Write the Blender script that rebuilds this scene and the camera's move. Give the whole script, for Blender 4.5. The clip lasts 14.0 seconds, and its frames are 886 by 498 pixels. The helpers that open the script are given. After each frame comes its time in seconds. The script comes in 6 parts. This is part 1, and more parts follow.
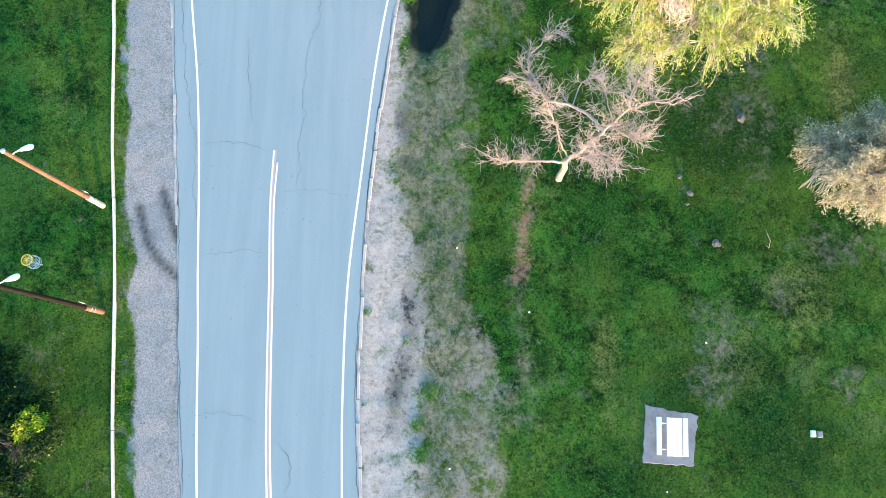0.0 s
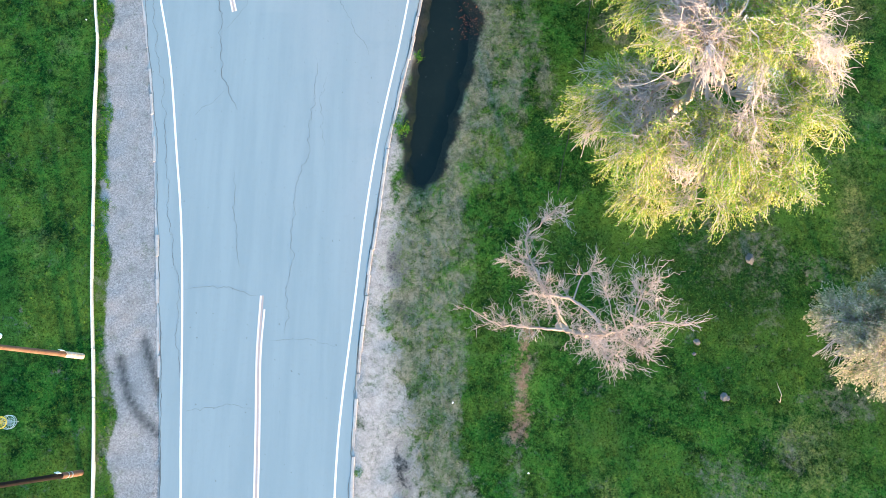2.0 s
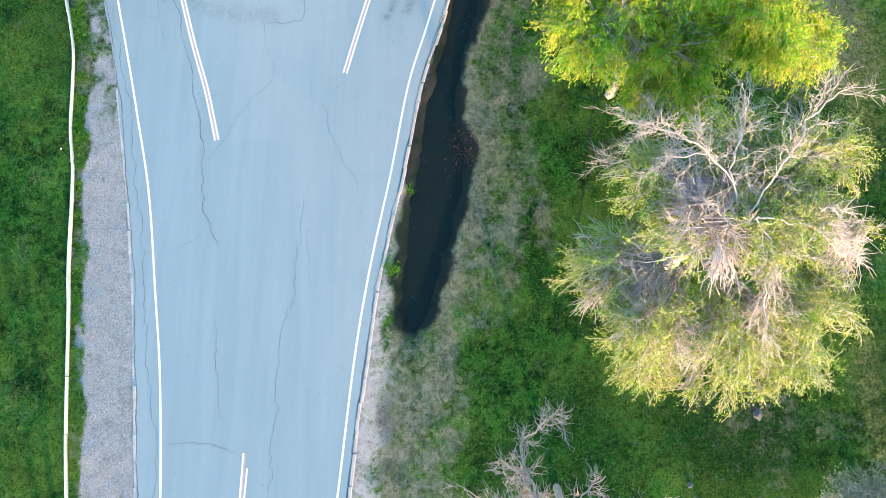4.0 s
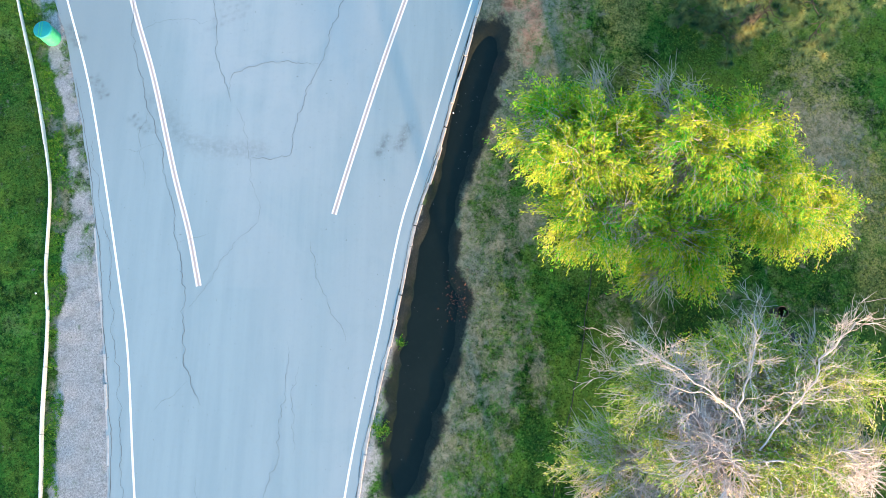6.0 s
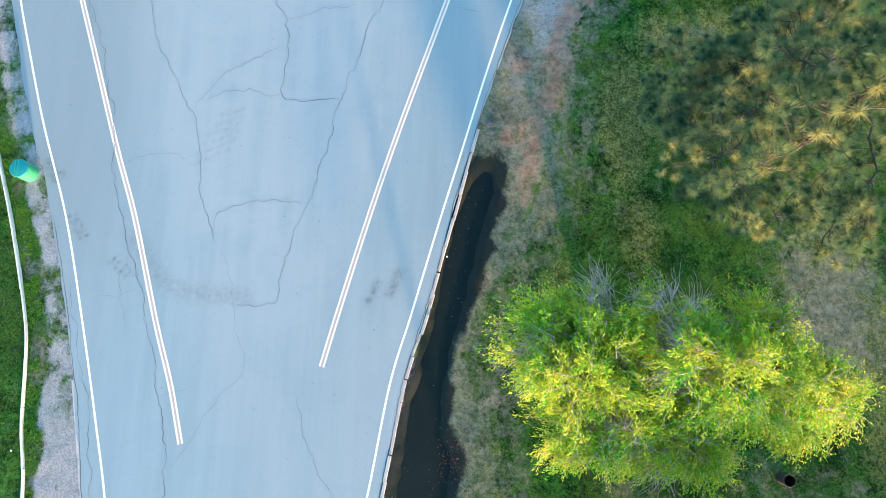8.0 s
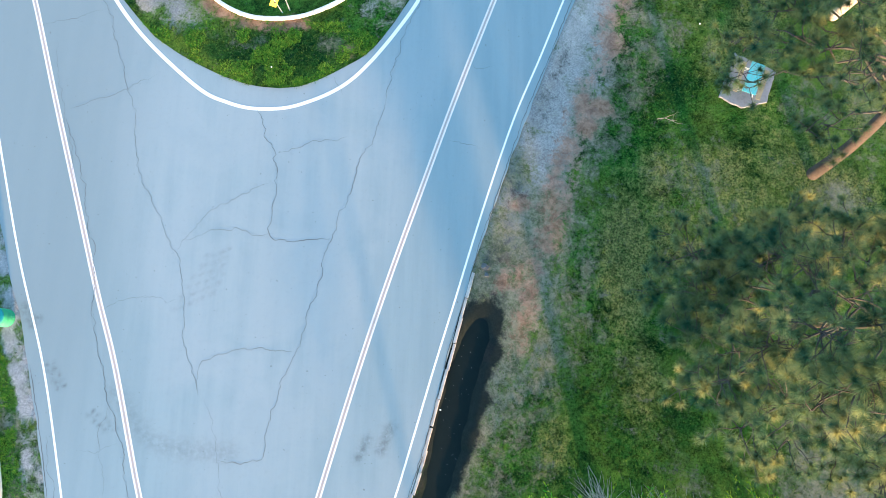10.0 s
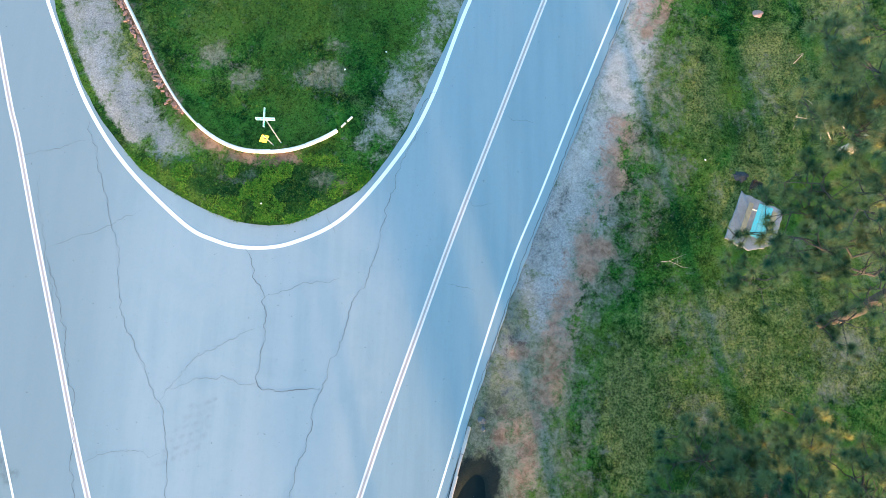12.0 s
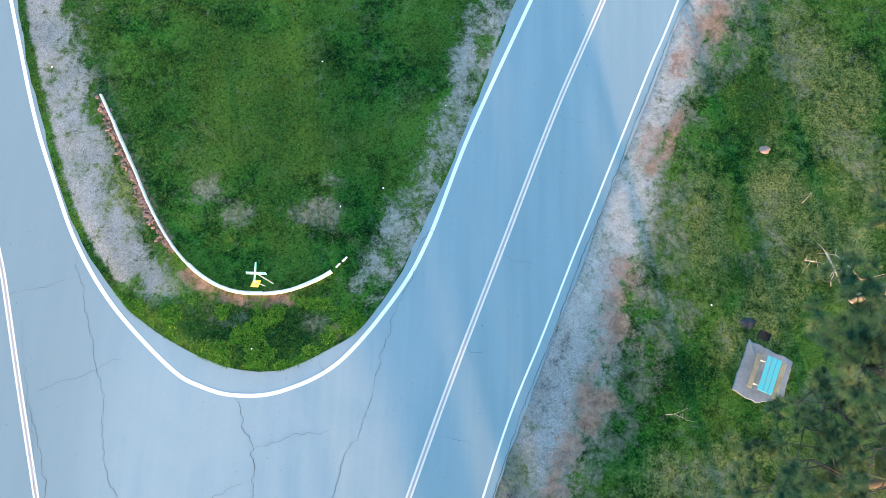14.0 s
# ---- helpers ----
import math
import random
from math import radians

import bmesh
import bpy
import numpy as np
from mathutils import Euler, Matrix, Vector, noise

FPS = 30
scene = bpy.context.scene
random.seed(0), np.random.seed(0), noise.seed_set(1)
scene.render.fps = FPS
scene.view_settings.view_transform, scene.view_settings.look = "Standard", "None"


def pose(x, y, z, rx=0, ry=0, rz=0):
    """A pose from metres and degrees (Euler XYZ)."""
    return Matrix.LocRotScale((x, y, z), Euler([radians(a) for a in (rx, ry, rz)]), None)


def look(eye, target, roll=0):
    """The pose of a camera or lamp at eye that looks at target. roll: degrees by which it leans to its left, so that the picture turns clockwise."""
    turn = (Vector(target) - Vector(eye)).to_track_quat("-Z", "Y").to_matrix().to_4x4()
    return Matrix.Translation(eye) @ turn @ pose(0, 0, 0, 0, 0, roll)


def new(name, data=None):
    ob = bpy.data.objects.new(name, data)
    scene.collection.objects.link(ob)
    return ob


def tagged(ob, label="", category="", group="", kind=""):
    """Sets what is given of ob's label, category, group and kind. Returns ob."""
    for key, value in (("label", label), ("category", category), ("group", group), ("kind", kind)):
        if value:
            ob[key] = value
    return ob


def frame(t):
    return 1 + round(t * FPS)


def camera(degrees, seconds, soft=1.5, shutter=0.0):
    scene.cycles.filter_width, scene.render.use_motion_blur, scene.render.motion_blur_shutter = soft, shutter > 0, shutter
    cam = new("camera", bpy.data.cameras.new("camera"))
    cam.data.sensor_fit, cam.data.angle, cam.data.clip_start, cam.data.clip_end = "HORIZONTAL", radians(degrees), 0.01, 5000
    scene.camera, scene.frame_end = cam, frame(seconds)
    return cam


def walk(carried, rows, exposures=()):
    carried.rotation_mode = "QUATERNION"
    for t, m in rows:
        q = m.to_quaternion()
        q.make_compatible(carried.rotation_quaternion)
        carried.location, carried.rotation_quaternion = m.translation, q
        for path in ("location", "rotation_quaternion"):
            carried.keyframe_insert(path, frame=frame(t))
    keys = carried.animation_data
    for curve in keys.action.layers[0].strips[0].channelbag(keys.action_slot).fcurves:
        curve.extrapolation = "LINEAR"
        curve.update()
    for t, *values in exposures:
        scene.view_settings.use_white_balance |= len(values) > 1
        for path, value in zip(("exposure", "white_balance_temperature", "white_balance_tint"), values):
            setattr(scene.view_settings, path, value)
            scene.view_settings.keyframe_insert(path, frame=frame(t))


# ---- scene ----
cam = camera(66.8, 14.0, soft=0.9)
PATH = [
    (0, (0.202, -0.635, 34.351), (0.191, -0.218, 32.395), -1.2),
    (0.5, (0.275, 1.341, 34.363), (0.262, 1.756, 32.407), -1.5),
    (1, (0.344, 3.320, 34.372), (0.330, 3.734, 32.415), -1.6),
    (1.5, (0.418, 5.303, 34.367), (0.403, 5.716, 32.411), -1.8),
    (2, (0.502, 7.288, 34.352), (0.487, 7.703, 32.396), -1.9),
    (2.5, (0.597, 9.277, 34.335), (0.583, 9.690, 32.378), -1.8),
    (2.7, (0.634, 10.085, 34.331), (0.618, 10.499, 32.375), -1.9),
    (4.8, (0.989, 18.787, 34.210), (0.976, 19.174, 32.248), -1.7),
    (5, (1.020, 19.622, 34.210), (1.007, 20.009, 32.248), -1.5),
    (5.5, (1.094, 21.723, 34.230), (1.081, 22.106, 32.267), -1.3),
    (6, (1.175, 23.833, 34.256), (1.160, 24.211, 32.293), -1.4),
    (6.5, (1.280, 25.935, 34.282), (1.261, 26.306, 32.316), -1.9),
    (7, (1.396, 28.024, 34.305), (1.375, 28.390, 32.338), -2.2),
    (7.5, (1.493, 30.109, 34.296), (1.470, 30.467, 32.328), -2.6),
    (8, (1.566, 32.166, 34.271), (1.542, 32.521, 32.303), -2.7),
    (8.2, (1.584, 32.961, 34.269), (1.559, 33.315, 32.301), -2.8),
    (10.3, (1.604, 41.010, 34.244), (1.587, 41.369, 32.277), -1.3),
    (10.5, (1.597, 41.768, 34.243), (1.580, 42.128, 32.276), -1.2),
    (11, (1.558, 43.644, 34.235), (1.545, 44.008, 32.268), -0.6),
    (11.5, (1.506, 45.486, 34.231), (1.496, 45.854, 32.265), -0.0),
    (12, (1.460, 47.269, 34.238), (1.452, 47.643, 32.273), 0.5),
    (12.5, (1.434, 48.991, 34.263), (1.428, 49.375, 32.300), 0.9),
    (13, (1.436, 50.655, 34.315), (1.428, 51.050, 32.355), 0.7),
    (13.5, (1.458, 52.281, 34.375), (1.446, 52.693, 32.418), 0.3),
    (14, (1.486, 53.892, 34.423), (1.470, 54.321, 32.470), 0.1),
]
walk(cam, [(t, look(eye, target, roll)) for t, eye, target, roll in PATH], [(0, 2.76, 4980, -0.5)])

# ---- light ----
SUN_EL, SUN_AZ = radians(6.0), radians(166)   # azimuth clockwise from +y, towards the sun
world = bpy.data.worlds.new("sky")
scene.world = world
world.use_nodes = True
wn = world.node_tree
sky = wn.nodes.new("ShaderNodeTexSky")
sky.sky_type, sky.sun_disc = "NISHITA", False
sky.sun_elevation, sky.sun_rotation = SUN_EL, SUN_AZ
background = wn.nodes["Background"]
background.inputs["Strength"].default_value = 0.15
wn.links.new(sky.outputs[0], background.inputs["Color"])
lamp = bpy.data.lights.new("sun", "SUN")
lamp.energy, lamp.angle, lamp.color = 2.9, radians(1.5), (1.0, 0.52, 0.21)
toward = Vector((math.sin(SUN_AZ) * math.cos(SUN_EL), math.cos(SUN_AZ) * math.cos(SUN_EL), math.sin(SUN_EL)))
new("sun", lamp).matrix_world = look(toward * 100, (0, 0, 0))


# ---- materials ----
def mat(name, rough=0.8, metal=0.0):
    m = bpy.data.materials.new(name)
    m.use_nodes = True
    n = m.node_tree
    b = n.nodes["Principled BSDF"]
    b.inputs["Roughness"].default_value, b.inputs["Metallic"].default_value = rough, metal
    b.inputs["Specular IOR Level"].default_value = 0.12 if rough > 0.7 else 0.4
    return m, n, b


def node(n, kind, **values):
    x = n.nodes.new("ShaderNode" + kind)
    for k, v in values.items():
        x.inputs[k].default_value = v
    return x


def place_of(n):
    return n.nodes.new("ShaderNodeNewGeometry").outputs["Position"]


def noise_of(n, where, scale, detail=4.0, rough=0.6, warp=0.0):
    x = node(n, "TexNoise", Scale=scale, Detail=detail, Roughness=rough, Distortion=warp)
    n.links.new(where, x.inputs["Vector"])
    return x.outputs["Fac"]


def step_of(n, value, lo, hi):
    x = n.nodes.new("ShaderNodeMapRange")
    x.interpolation_type = "SMOOTHSTEP"
    x.inputs["From Min"].default_value, x.inputs["From Max"].default_value = lo, hi
    n.links.new(value, x.inputs["Value"])
    return x.outputs["Result"]


def sum_of(n, a, b, how="ADD"):
    x = n.nodes.new("ShaderNodeMath")
    x.operation = how
    for i, v in enumerate((a, b)):
        if isinstance(v, (int, float)):
            x.inputs[i].default_value = v
        else:
            n.links.new(v, x.inputs[i])
    return x.outputs[0]


def mix_of(n, fac, a, b):
    x = n.nodes.new("ShaderNodeMix")
    x.data_type = "RGBA"
    for s, v in ((x.inputs["Factor"], fac), (x.inputs["A"], a), (x.inputs["B"], b)):
        if isinstance(v, tuple):
            s.default_value = (*v, 1)
        elif isinstance(v, (int, float)):
            s.default_value = v
        else:
            n.links.new(v, s)
    return x.outputs["Result"]


def mask_of(n, name):
    x = n.nodes.new("ShaderNodeAttribute")
    x.attribute_name = name
    return x.outputs["Fac"]


def bump_of(n, b, height, strength, distance):
    x = node(n, "Bump", Strength=strength, Distance=distance)
    n.links.new(height, x.inputs["Height"])
    n.links.new(x.outputs[0], b.inputs["Normal"])


def worn(name, colour, dark, rough=0.7, metal=0.0, scale=9.0, amount=0.6, bump=0.25):
    """A painted, cast or wooden surface with stains at two scales and fine relief."""
    m, n, b = mat(name, rough, metal)
    at = place_of(n)
    big, small = noise_of(n, at, scale * 0.18, 5), noise_of(n, at, scale, 6, 0.7)
    c = mix_of(n, step_of(n, big, 0.42, 0.72), colour, tuple(0.5 * (p + q) for p, q in zip(colour, dark)))
    c = mix_of(n, sum_of(n, step_of(n, small, 0.45, 0.8), amount, "MULTIPLY"), c, dark)
    n.links.new(c, b.inputs["Base Color"])
    bump_of(n, b, small, bump, 0.01)
    return m


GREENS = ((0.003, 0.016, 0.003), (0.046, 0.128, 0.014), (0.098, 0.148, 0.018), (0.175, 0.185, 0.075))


def turf_colour(n, at):
    """Grass: dark and light green drifts, yellowish and bleached places, clumps of a hand's width."""
    broad, mid = noise_of(n, at, 0.14, 4, 0.6, 0.6), noise_of(n, at, 0.62, 6, 0.68, 0.3)
    clump, fine = noise_of(n, at, 2.6, 6, 0.72, 0.4), noise_of(n, at, 9.0, 5, 0.75)
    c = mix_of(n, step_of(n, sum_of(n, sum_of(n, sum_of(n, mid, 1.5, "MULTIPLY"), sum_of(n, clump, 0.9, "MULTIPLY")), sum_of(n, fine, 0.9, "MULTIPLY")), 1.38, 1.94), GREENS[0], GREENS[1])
    c = mix_of(n, sum_of(n, step_of(n, sum_of(n, broad, sum_of(n, clump, 0.45, "MULTIPLY")), 0.60, 0.86), 0.66, "MULTIPLY"), c, GREENS[2])
    bare = sum_of(n, noise_of(n, at, 0.30, 5, 0.65, 0.6), sum_of(n, sum_of(n, clump, fine), 0.30, "MULTIPLY"))
    c = mix_of(n, sum_of(n, step_of(n, bare, 0.86, 1.10), 0.5, "MULTIPLY"), c, GREENS[3])
    rough = sum_of(n, sum_of(n, mid, clump), 1.0, "SUBTRACT")
    dry = step_of(n, sum_of(n, mask_of(n, "olive"), sum_of(n, rough, 1.1, "MULTIPLY")), 0.22, 0.85)
    c = mix_of(n, sum_of(n, dry, 0.9, "MULTIPLY"), c, mix_of(n, step_of(n, sum_of(n, fine, sum_of(n, clump, 0.5, "MULTIPLY")), 0.58, 0.94), (0.034, 0.058, 0.012), (0.265, 0.235, 0.075)))
    # dark green for lush turf, and for tree shade painted into it
    deep = step_of(n, sum_of(n, mask_of(n, "lush_shade"), sum_of(n, rough, 0.9, "MULTIPLY")), 0.22, 0.85)
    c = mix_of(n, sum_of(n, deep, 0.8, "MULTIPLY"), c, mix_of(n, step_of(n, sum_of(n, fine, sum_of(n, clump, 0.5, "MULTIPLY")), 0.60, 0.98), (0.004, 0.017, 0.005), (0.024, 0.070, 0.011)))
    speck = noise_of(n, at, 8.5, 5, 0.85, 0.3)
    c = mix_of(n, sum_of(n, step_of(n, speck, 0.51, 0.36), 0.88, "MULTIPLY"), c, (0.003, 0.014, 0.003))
    c = mix_of(n, sum_of(n, step_of(n, speck, 0.55, 0.68), 0.65, "MULTIPLY"), c, (0.165, 0.225, 0.045))
    return c, fine, mid


def ground_material():
    m, n, b = mat("turf", 0.95)
    b.inputs["Specular IOR Level"].default_value = 0.06
    at = place_of(n)
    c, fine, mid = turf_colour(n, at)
    ragged = sum_of(n, sum_of(n, sum_of(n, noise_of(n, at, 0.9, 6, 0.72, 0.7), noise_of(n, at, 4.0, 8, 0.80, 0.3)), 1.0, "SUBTRACT"), 1.7, "MULTIPLY")
    grit = noise_of(n, at, 26.0, 6, 0.85, 0.6)
    dust = sum_of(n, noise_of(n, at, 1.9, 9, 0.78, 0.5), sum_of(n, grit, 0.35, "MULTIPLY"))
    blot = noise_of(n, at, 1.3, 8, 0.75, 0.15)

    def cover(name, under, colour, lo=0.30, hi=0.80, most=1.0):
        f = step_of(n, sum_of(n, mask_of(n, name), ragged), lo, hi)
        return mix_of(n, sum_of(n, f, most, "MULTIPLY"), under, colour)

    straw = mix_of(n, step_of(n, sum_of(n, sum_of(n, dust, 0.6, "MULTIPLY"), sum_of(n, noise_of(n, at, 6.0, 7, 0.85, 0.4), 0.7, "MULTIPLY")), 0.58, 0.92), (0.052, 0.062, 0.030), (0.285, 0.240, 0.175))
    pebble = noise_of(n, at, 11.0, 7, 0.88, 0.2)
    gravel = mix_of(n, step_of(n, sum_of(n, sum_of(n, grit, 0.4, "MULTIPLY"), pebble), 0.52, 0.90), (0.135, 0.130, 0.126), (0.47, 0.43, 0.415))
    gravel = mix_of(n, sum_of(n, step_of(n, sum_of(n, blot, sum_of(n, pebble, 0.5, "MULTIPLY")), 0.72, 0.98), 0.5, "MULTIPLY"), gravel, (0.125, 0.122, 0.112))
    gravel = mix_of(n, sum_of(n, mask_of(n, "beige"), 0.8, "MULTIPLY"), gravel, mix_of(n, step_of(n, sum_of(n, sum_of(n, dust, 0.6, "MULTIPLY"), sum_of(n, pebble, 0.5, "MULTIPLY")), 0.46, 0.82), (0.22, 0.190, 0.168), (0.54, 0.465, 0.415)))
    rust = mix_of(n, step_of(n, dust, 0.5, 0.86), (0.15, 0.080, 0.050), (0.37, 0.215, 0.145))
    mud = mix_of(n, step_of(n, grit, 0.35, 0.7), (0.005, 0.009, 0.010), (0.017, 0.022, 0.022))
    c = cover("straw", c, straw, 0.26, 0.86, 0.85)
    c = cover("gravel", c, gravel, 0.18, 0.95)
    c = cover("rust", c, rust, 0.3, 0.85, 0.85)
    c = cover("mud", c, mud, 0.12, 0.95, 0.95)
    c = mix_of(n, sum_of(n, sum_of(n, mask_of(n, "skid"), step_of(n, grit, 0.0, 0.45), "MULTIPLY"), 1.0, "MULTIPLY"), c, (0.045, 0.047, 0.048))
    n.links.new(c, b.inputs["Base Color"])
    bump_of(n, b, sum_of(n, fine, grit), 0.35, 0.02)
    return m


def blade_material():
    m, n, b = mat("grass_blades", 0.75)
    b.inputs["Specular IOR Level"].default_value = 0.06
    at = place_of(n)
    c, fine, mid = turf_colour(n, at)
    r = n.nodes.new("ShaderNodeNewGeometry").outputs["Random Per Island"]
    c = mix_of(n, sum_of(n, step_of(n, r, 0.55, 1.0), 0.55, "MULTIPLY"), c, (0.125, 0.215, 0.030))
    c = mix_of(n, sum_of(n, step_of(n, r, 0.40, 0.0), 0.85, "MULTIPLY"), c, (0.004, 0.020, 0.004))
    n.links.new(c, b.inputs["Base Color"])
    return m


def weed_material():
    m, n, b = mat("weeds", 0.75)
    b.inputs["Specular IOR Level"].default_value = 0.06
    r = n.nodes.new("ShaderNodeNewGeometry").outputs["Random Per Island"]
    drift = noise_of(n, place_of(n), 1.4, 4, 0.6)
    c = mix_of(n, step_of(n, sum_of(n, r, drift), 0.6, 1.3), (0.032, 0.125, 0.010), (0.13, 0.22, 0.018))
    c = mix_of(n, step_of(n, sum_of(n, r, drift), 1.48, 1.52), c, (0.20, 0.26, 0.03))
    n.links.new(c, b.inputs["Base Color"])
    return m


def asphalt_material():
    m, n, b = mat("asphalt", 0.86)
    at = place_of(n)
    squash = n.nodes.new("ShaderNodeMapping")
    squash.inputs["Scale"].default_value = (1.0, 0.07, 1.0)
    n.links.new(at, squash.inputs["Vector"])
    streak = noise_of(n, squash.outputs[0], 1.3, 5, 0.6)
    blot, grain = noise_of(n, at, 0.22, 5, 0.6, 0.5), noise_of(n, at, 60.0, 3, 0.8)
    fine = noise_of(n, at, 4.0, 6, 0.7)
    c = mix_of(n, step_of(n, streak, 0.34, 0.68), (0.246, 0.290, 0.306), (0.276, 0.318, 0.332))
    # sunlit strip of the road, painted as paler asphalt
    c = mix_of(n, sum_of(n, mask_of(n, "sun_patch"), step_of(n, sum_of(n, blot, sum_of(n, streak, 0.35, "MULTIPLY")), 0.38, 0.85), "MULTIPLY"), c, (0.325, 0.342, 0.350))
    c = mix_of(n, sum_of(n, step_of(n, blot, 0.5, 0.72), 0.35, "MULTIPLY"), c, (0.236, 0.285, 0.304))
    c = mix_of(n, sum_of(n, mask_of(n, "darker_left"), 0.75, "MULTIPLY"), c, (0.218, 0.245, 0.254))
    c = mix_of(n, sum_of(n, step_of(n, fine, 0.50, 0.78), 0.22, "MULTIPLY"), c, (0.22, 0.23, 0.222))
    c = mix_of(n, sum_of(n, step_of(n, noise_of(n, at, 5.5, 2, 0.4), 0.73, 0.77), 0.55, "MULTIPLY"), c, (0.11, 0.115, 0.115))
    c = mix_of(n, sum_of(n, step_of(n, grain, 0.4, 0.75), 0.22, "MULTIPLY"), c, (0.38, 0.385, 0.37))
    c = mix_of(n, sum_of(n, sum_of(n, mask_of(n, "rubber"), step_of(n, fine, 0.28, 0.62), "MULTIPLY"), 0.6, "MULTIPLY"), c, (0.085, 0.088, 0.086))
    n.links.new(c, b.inputs["Base Color"])
    bump_of(n, b, sum_of(n, grain, fine), 0.25, 0.01)
    return m


def paint_material(name, colour, under, wear):
    m, n, b = mat(name, 0.62)
    at = place_of(n)
    f = sum_of(n, noise_of(n, at, 18.0, 6, 0.75), sum_of(n, noise_of(n, at, 1.4, 3), 0.6, "MULTIPLY"))
    c = mix_of(n, step_of(n, f, wear, wear + 0.25), colour, under)
    n.links.new(c, b.inputs["Base Color"])
    bump_of(n, b, f, 0.15, 0.004)
    return m


def leaf_material(name, low, high, pale, through_light=0.35, pale_from=0.82, clump=0.9):
    m, n, b = mat(name, 0.7)
    b.inputs["Specular IOR Level"].default_value = 0.2
    at = place_of(n)
    r = n.nodes.new("ShaderNodeNewGeometry").outputs["Random Per Island"]
    drift = noise_of(n, at, clump, 4, 0.6)
    c = mix_of(n, step_of(n, sum_of(n, sum_of(n, r, 0.45, "MULTIPLY"), drift), 0.42, 1.02), low, high)
    c = mix_of(n, step_of(n, sum_of(n, sum_of(n, r, 0.6, "MULTIPLY"), sum_of(n, drift, 0.6, "MULTIPLY")), pale_from - 0.2, pale_from), c, pale)
    n.links.new(c, b.inputs["Base Color"])
    t = n.nodes.new("ShaderNodeBsdfTranslucent")
    n.links.new(c, t.inputs["Color"])
    s = node(n, "MixShader", Fac=through_light)
    n.links.new(b.outputs[0], s.inputs[1])
    n.links.new(t.outputs[0], s.inputs[2])
    n.links.new(s.outputs[0], n.nodes["Material Output"].inputs["Surface"])
    return m


def needle_material():
    """Blue-green pine needles whose tint drifts from tuft to tuft."""
    m, n, b = mat("pine_needles", 0.6)
    b.inputs["Specular IOR Level"].default_value = 0.25
    at = place_of(n)
    r = n.nodes.new("ShaderNodeNewGeometry").outputs["Random Per Island"]
    tint = sum_of(n, noise_of(n, at, 1.5, 3, 0.5), sum_of(n, r, 0.12, "MULTIPLY"))
    c = mix_of(n, step_of(n, tint, 0.40, 0.72), (0.020, 0.078, 0.044), (0.175, 0.225, 0.085))
    # golden drifts stand for low sun on the tufts, painted at random
    c = mix_of(n, sum_of(n, step_of(n, noise_of(n, at, 0.8, 2, 0.5), 0.54, 0.68), 0.75, "MULTIPLY"), c, (0.45, 0.40, 0.13))
    n.links.new(c, b.inputs["Base Color"])
    t = n.nodes.new("ShaderNodeBsdfTranslucent")
    n.links.new(c, t.inputs["Color"])
    s = node(n, "MixShader", Fac=0.30)
    n.links.new(b.outputs[0], s.inputs[1])
    n.links.new(t.outputs[0], s.inputs[2])
    n.links.new(s.outputs[0], n.nodes["Material Output"].inputs["Surface"])
    return m


M_TURF, M_BLADE, M_ASPHALT, M_WEED = ground_material(), blade_material(), asphalt_material(), weed_material()
M_WHITE_LINE = paint_material("white_line_paint", (0.92, 0.81, 0.75), (0.36, 0.39, 0.42), 1.02)
M_PALE_LINE = paint_material("faded_centre_line_paint", (0.80, 0.66, 0.60), (0.50, 0.45, 0.43), 0.84)
M_TAN_LINE = paint_material("faded_yellow_paint", (0.47, 0.345, 0.295), (0.34, 0.30, 0.285), 0.75)
M_CRACK_EDGE_SHADE = worn("crack_and_edge_shade", (0.115, 0.118, 0.115), (0.20, 0.205, 0.20), 0.8, 0, 6.0, 0.9)
M_EDGING = worn("old_concrete_edging", (0.47, 0.42, 0.39), (0.24, 0.215, 0.20), 0.9, 0, 7.0, 0.6, 0.4)
M_WALL = worn("white_painted_concrete", (0.72, 0.66, 0.61), (0.46, 0.40, 0.35), 0.75, 0, 6.0, 0.55, 0.3)
M_SLAB = worn("grey_concrete", (0.24, 0.24, 0.255), (0.12, 0.12, 0.13), 0.9, 0, 5.0, 0.7, 0.4)
M_BARK_GREY = worn("grey_bark", (0.48, 0.405, 0.37), (0.26, 0.22, 0.20), 0.9, 0, 14.0, 0.8, 0.8)
M_BARK_BLEACHED = worn("bleached_dead_wood", (0.36, 0.29, 0.265), (0.20, 0.16, 0.15), 0.85, 0, 10.0, 0.7, 0.6)
M_STUMP = worn("rotten_wood", (0.34, 0.22, 0.18), (0.16, 0.11, 0.09), 0.9, 0, 12.0, 0.8, 0.8)
M_BARK_ROSE = worn("pinkish_grey_bark", (0.52, 0.455, 0.435), (0.31, 0.27, 0.26), 0.9, 0, 14.0, 0.7, 0.8)
M_TWIG_DEAD = worn("grey_dead_twigs", (0.40, 0.355, 0.365), (0.24, 0.21, 0.22), 0.9, 0, 10.0, 0.7, 0.4)
M_BARK_DARK = worn("dark_bark", (0.085, 0.075, 0.07), (0.04, 0.036, 0.034), 0.9, 0, 10.0, 0.8, 0.8)
M_BARK_PINE = worn("orange_brown_pine_bark", (0.088, 0.069, 0.060), (0.032, 0.027, 0.025), 0.9, 0, 7.0, 0.9, 1.0)
M_BARK_PALE = worn("pale_stripped_bark", (0.60, 0.47, 0.38), (0.30, 0.21, 0.16), 0.85, 0, 5.0, 0.7, 0.6)
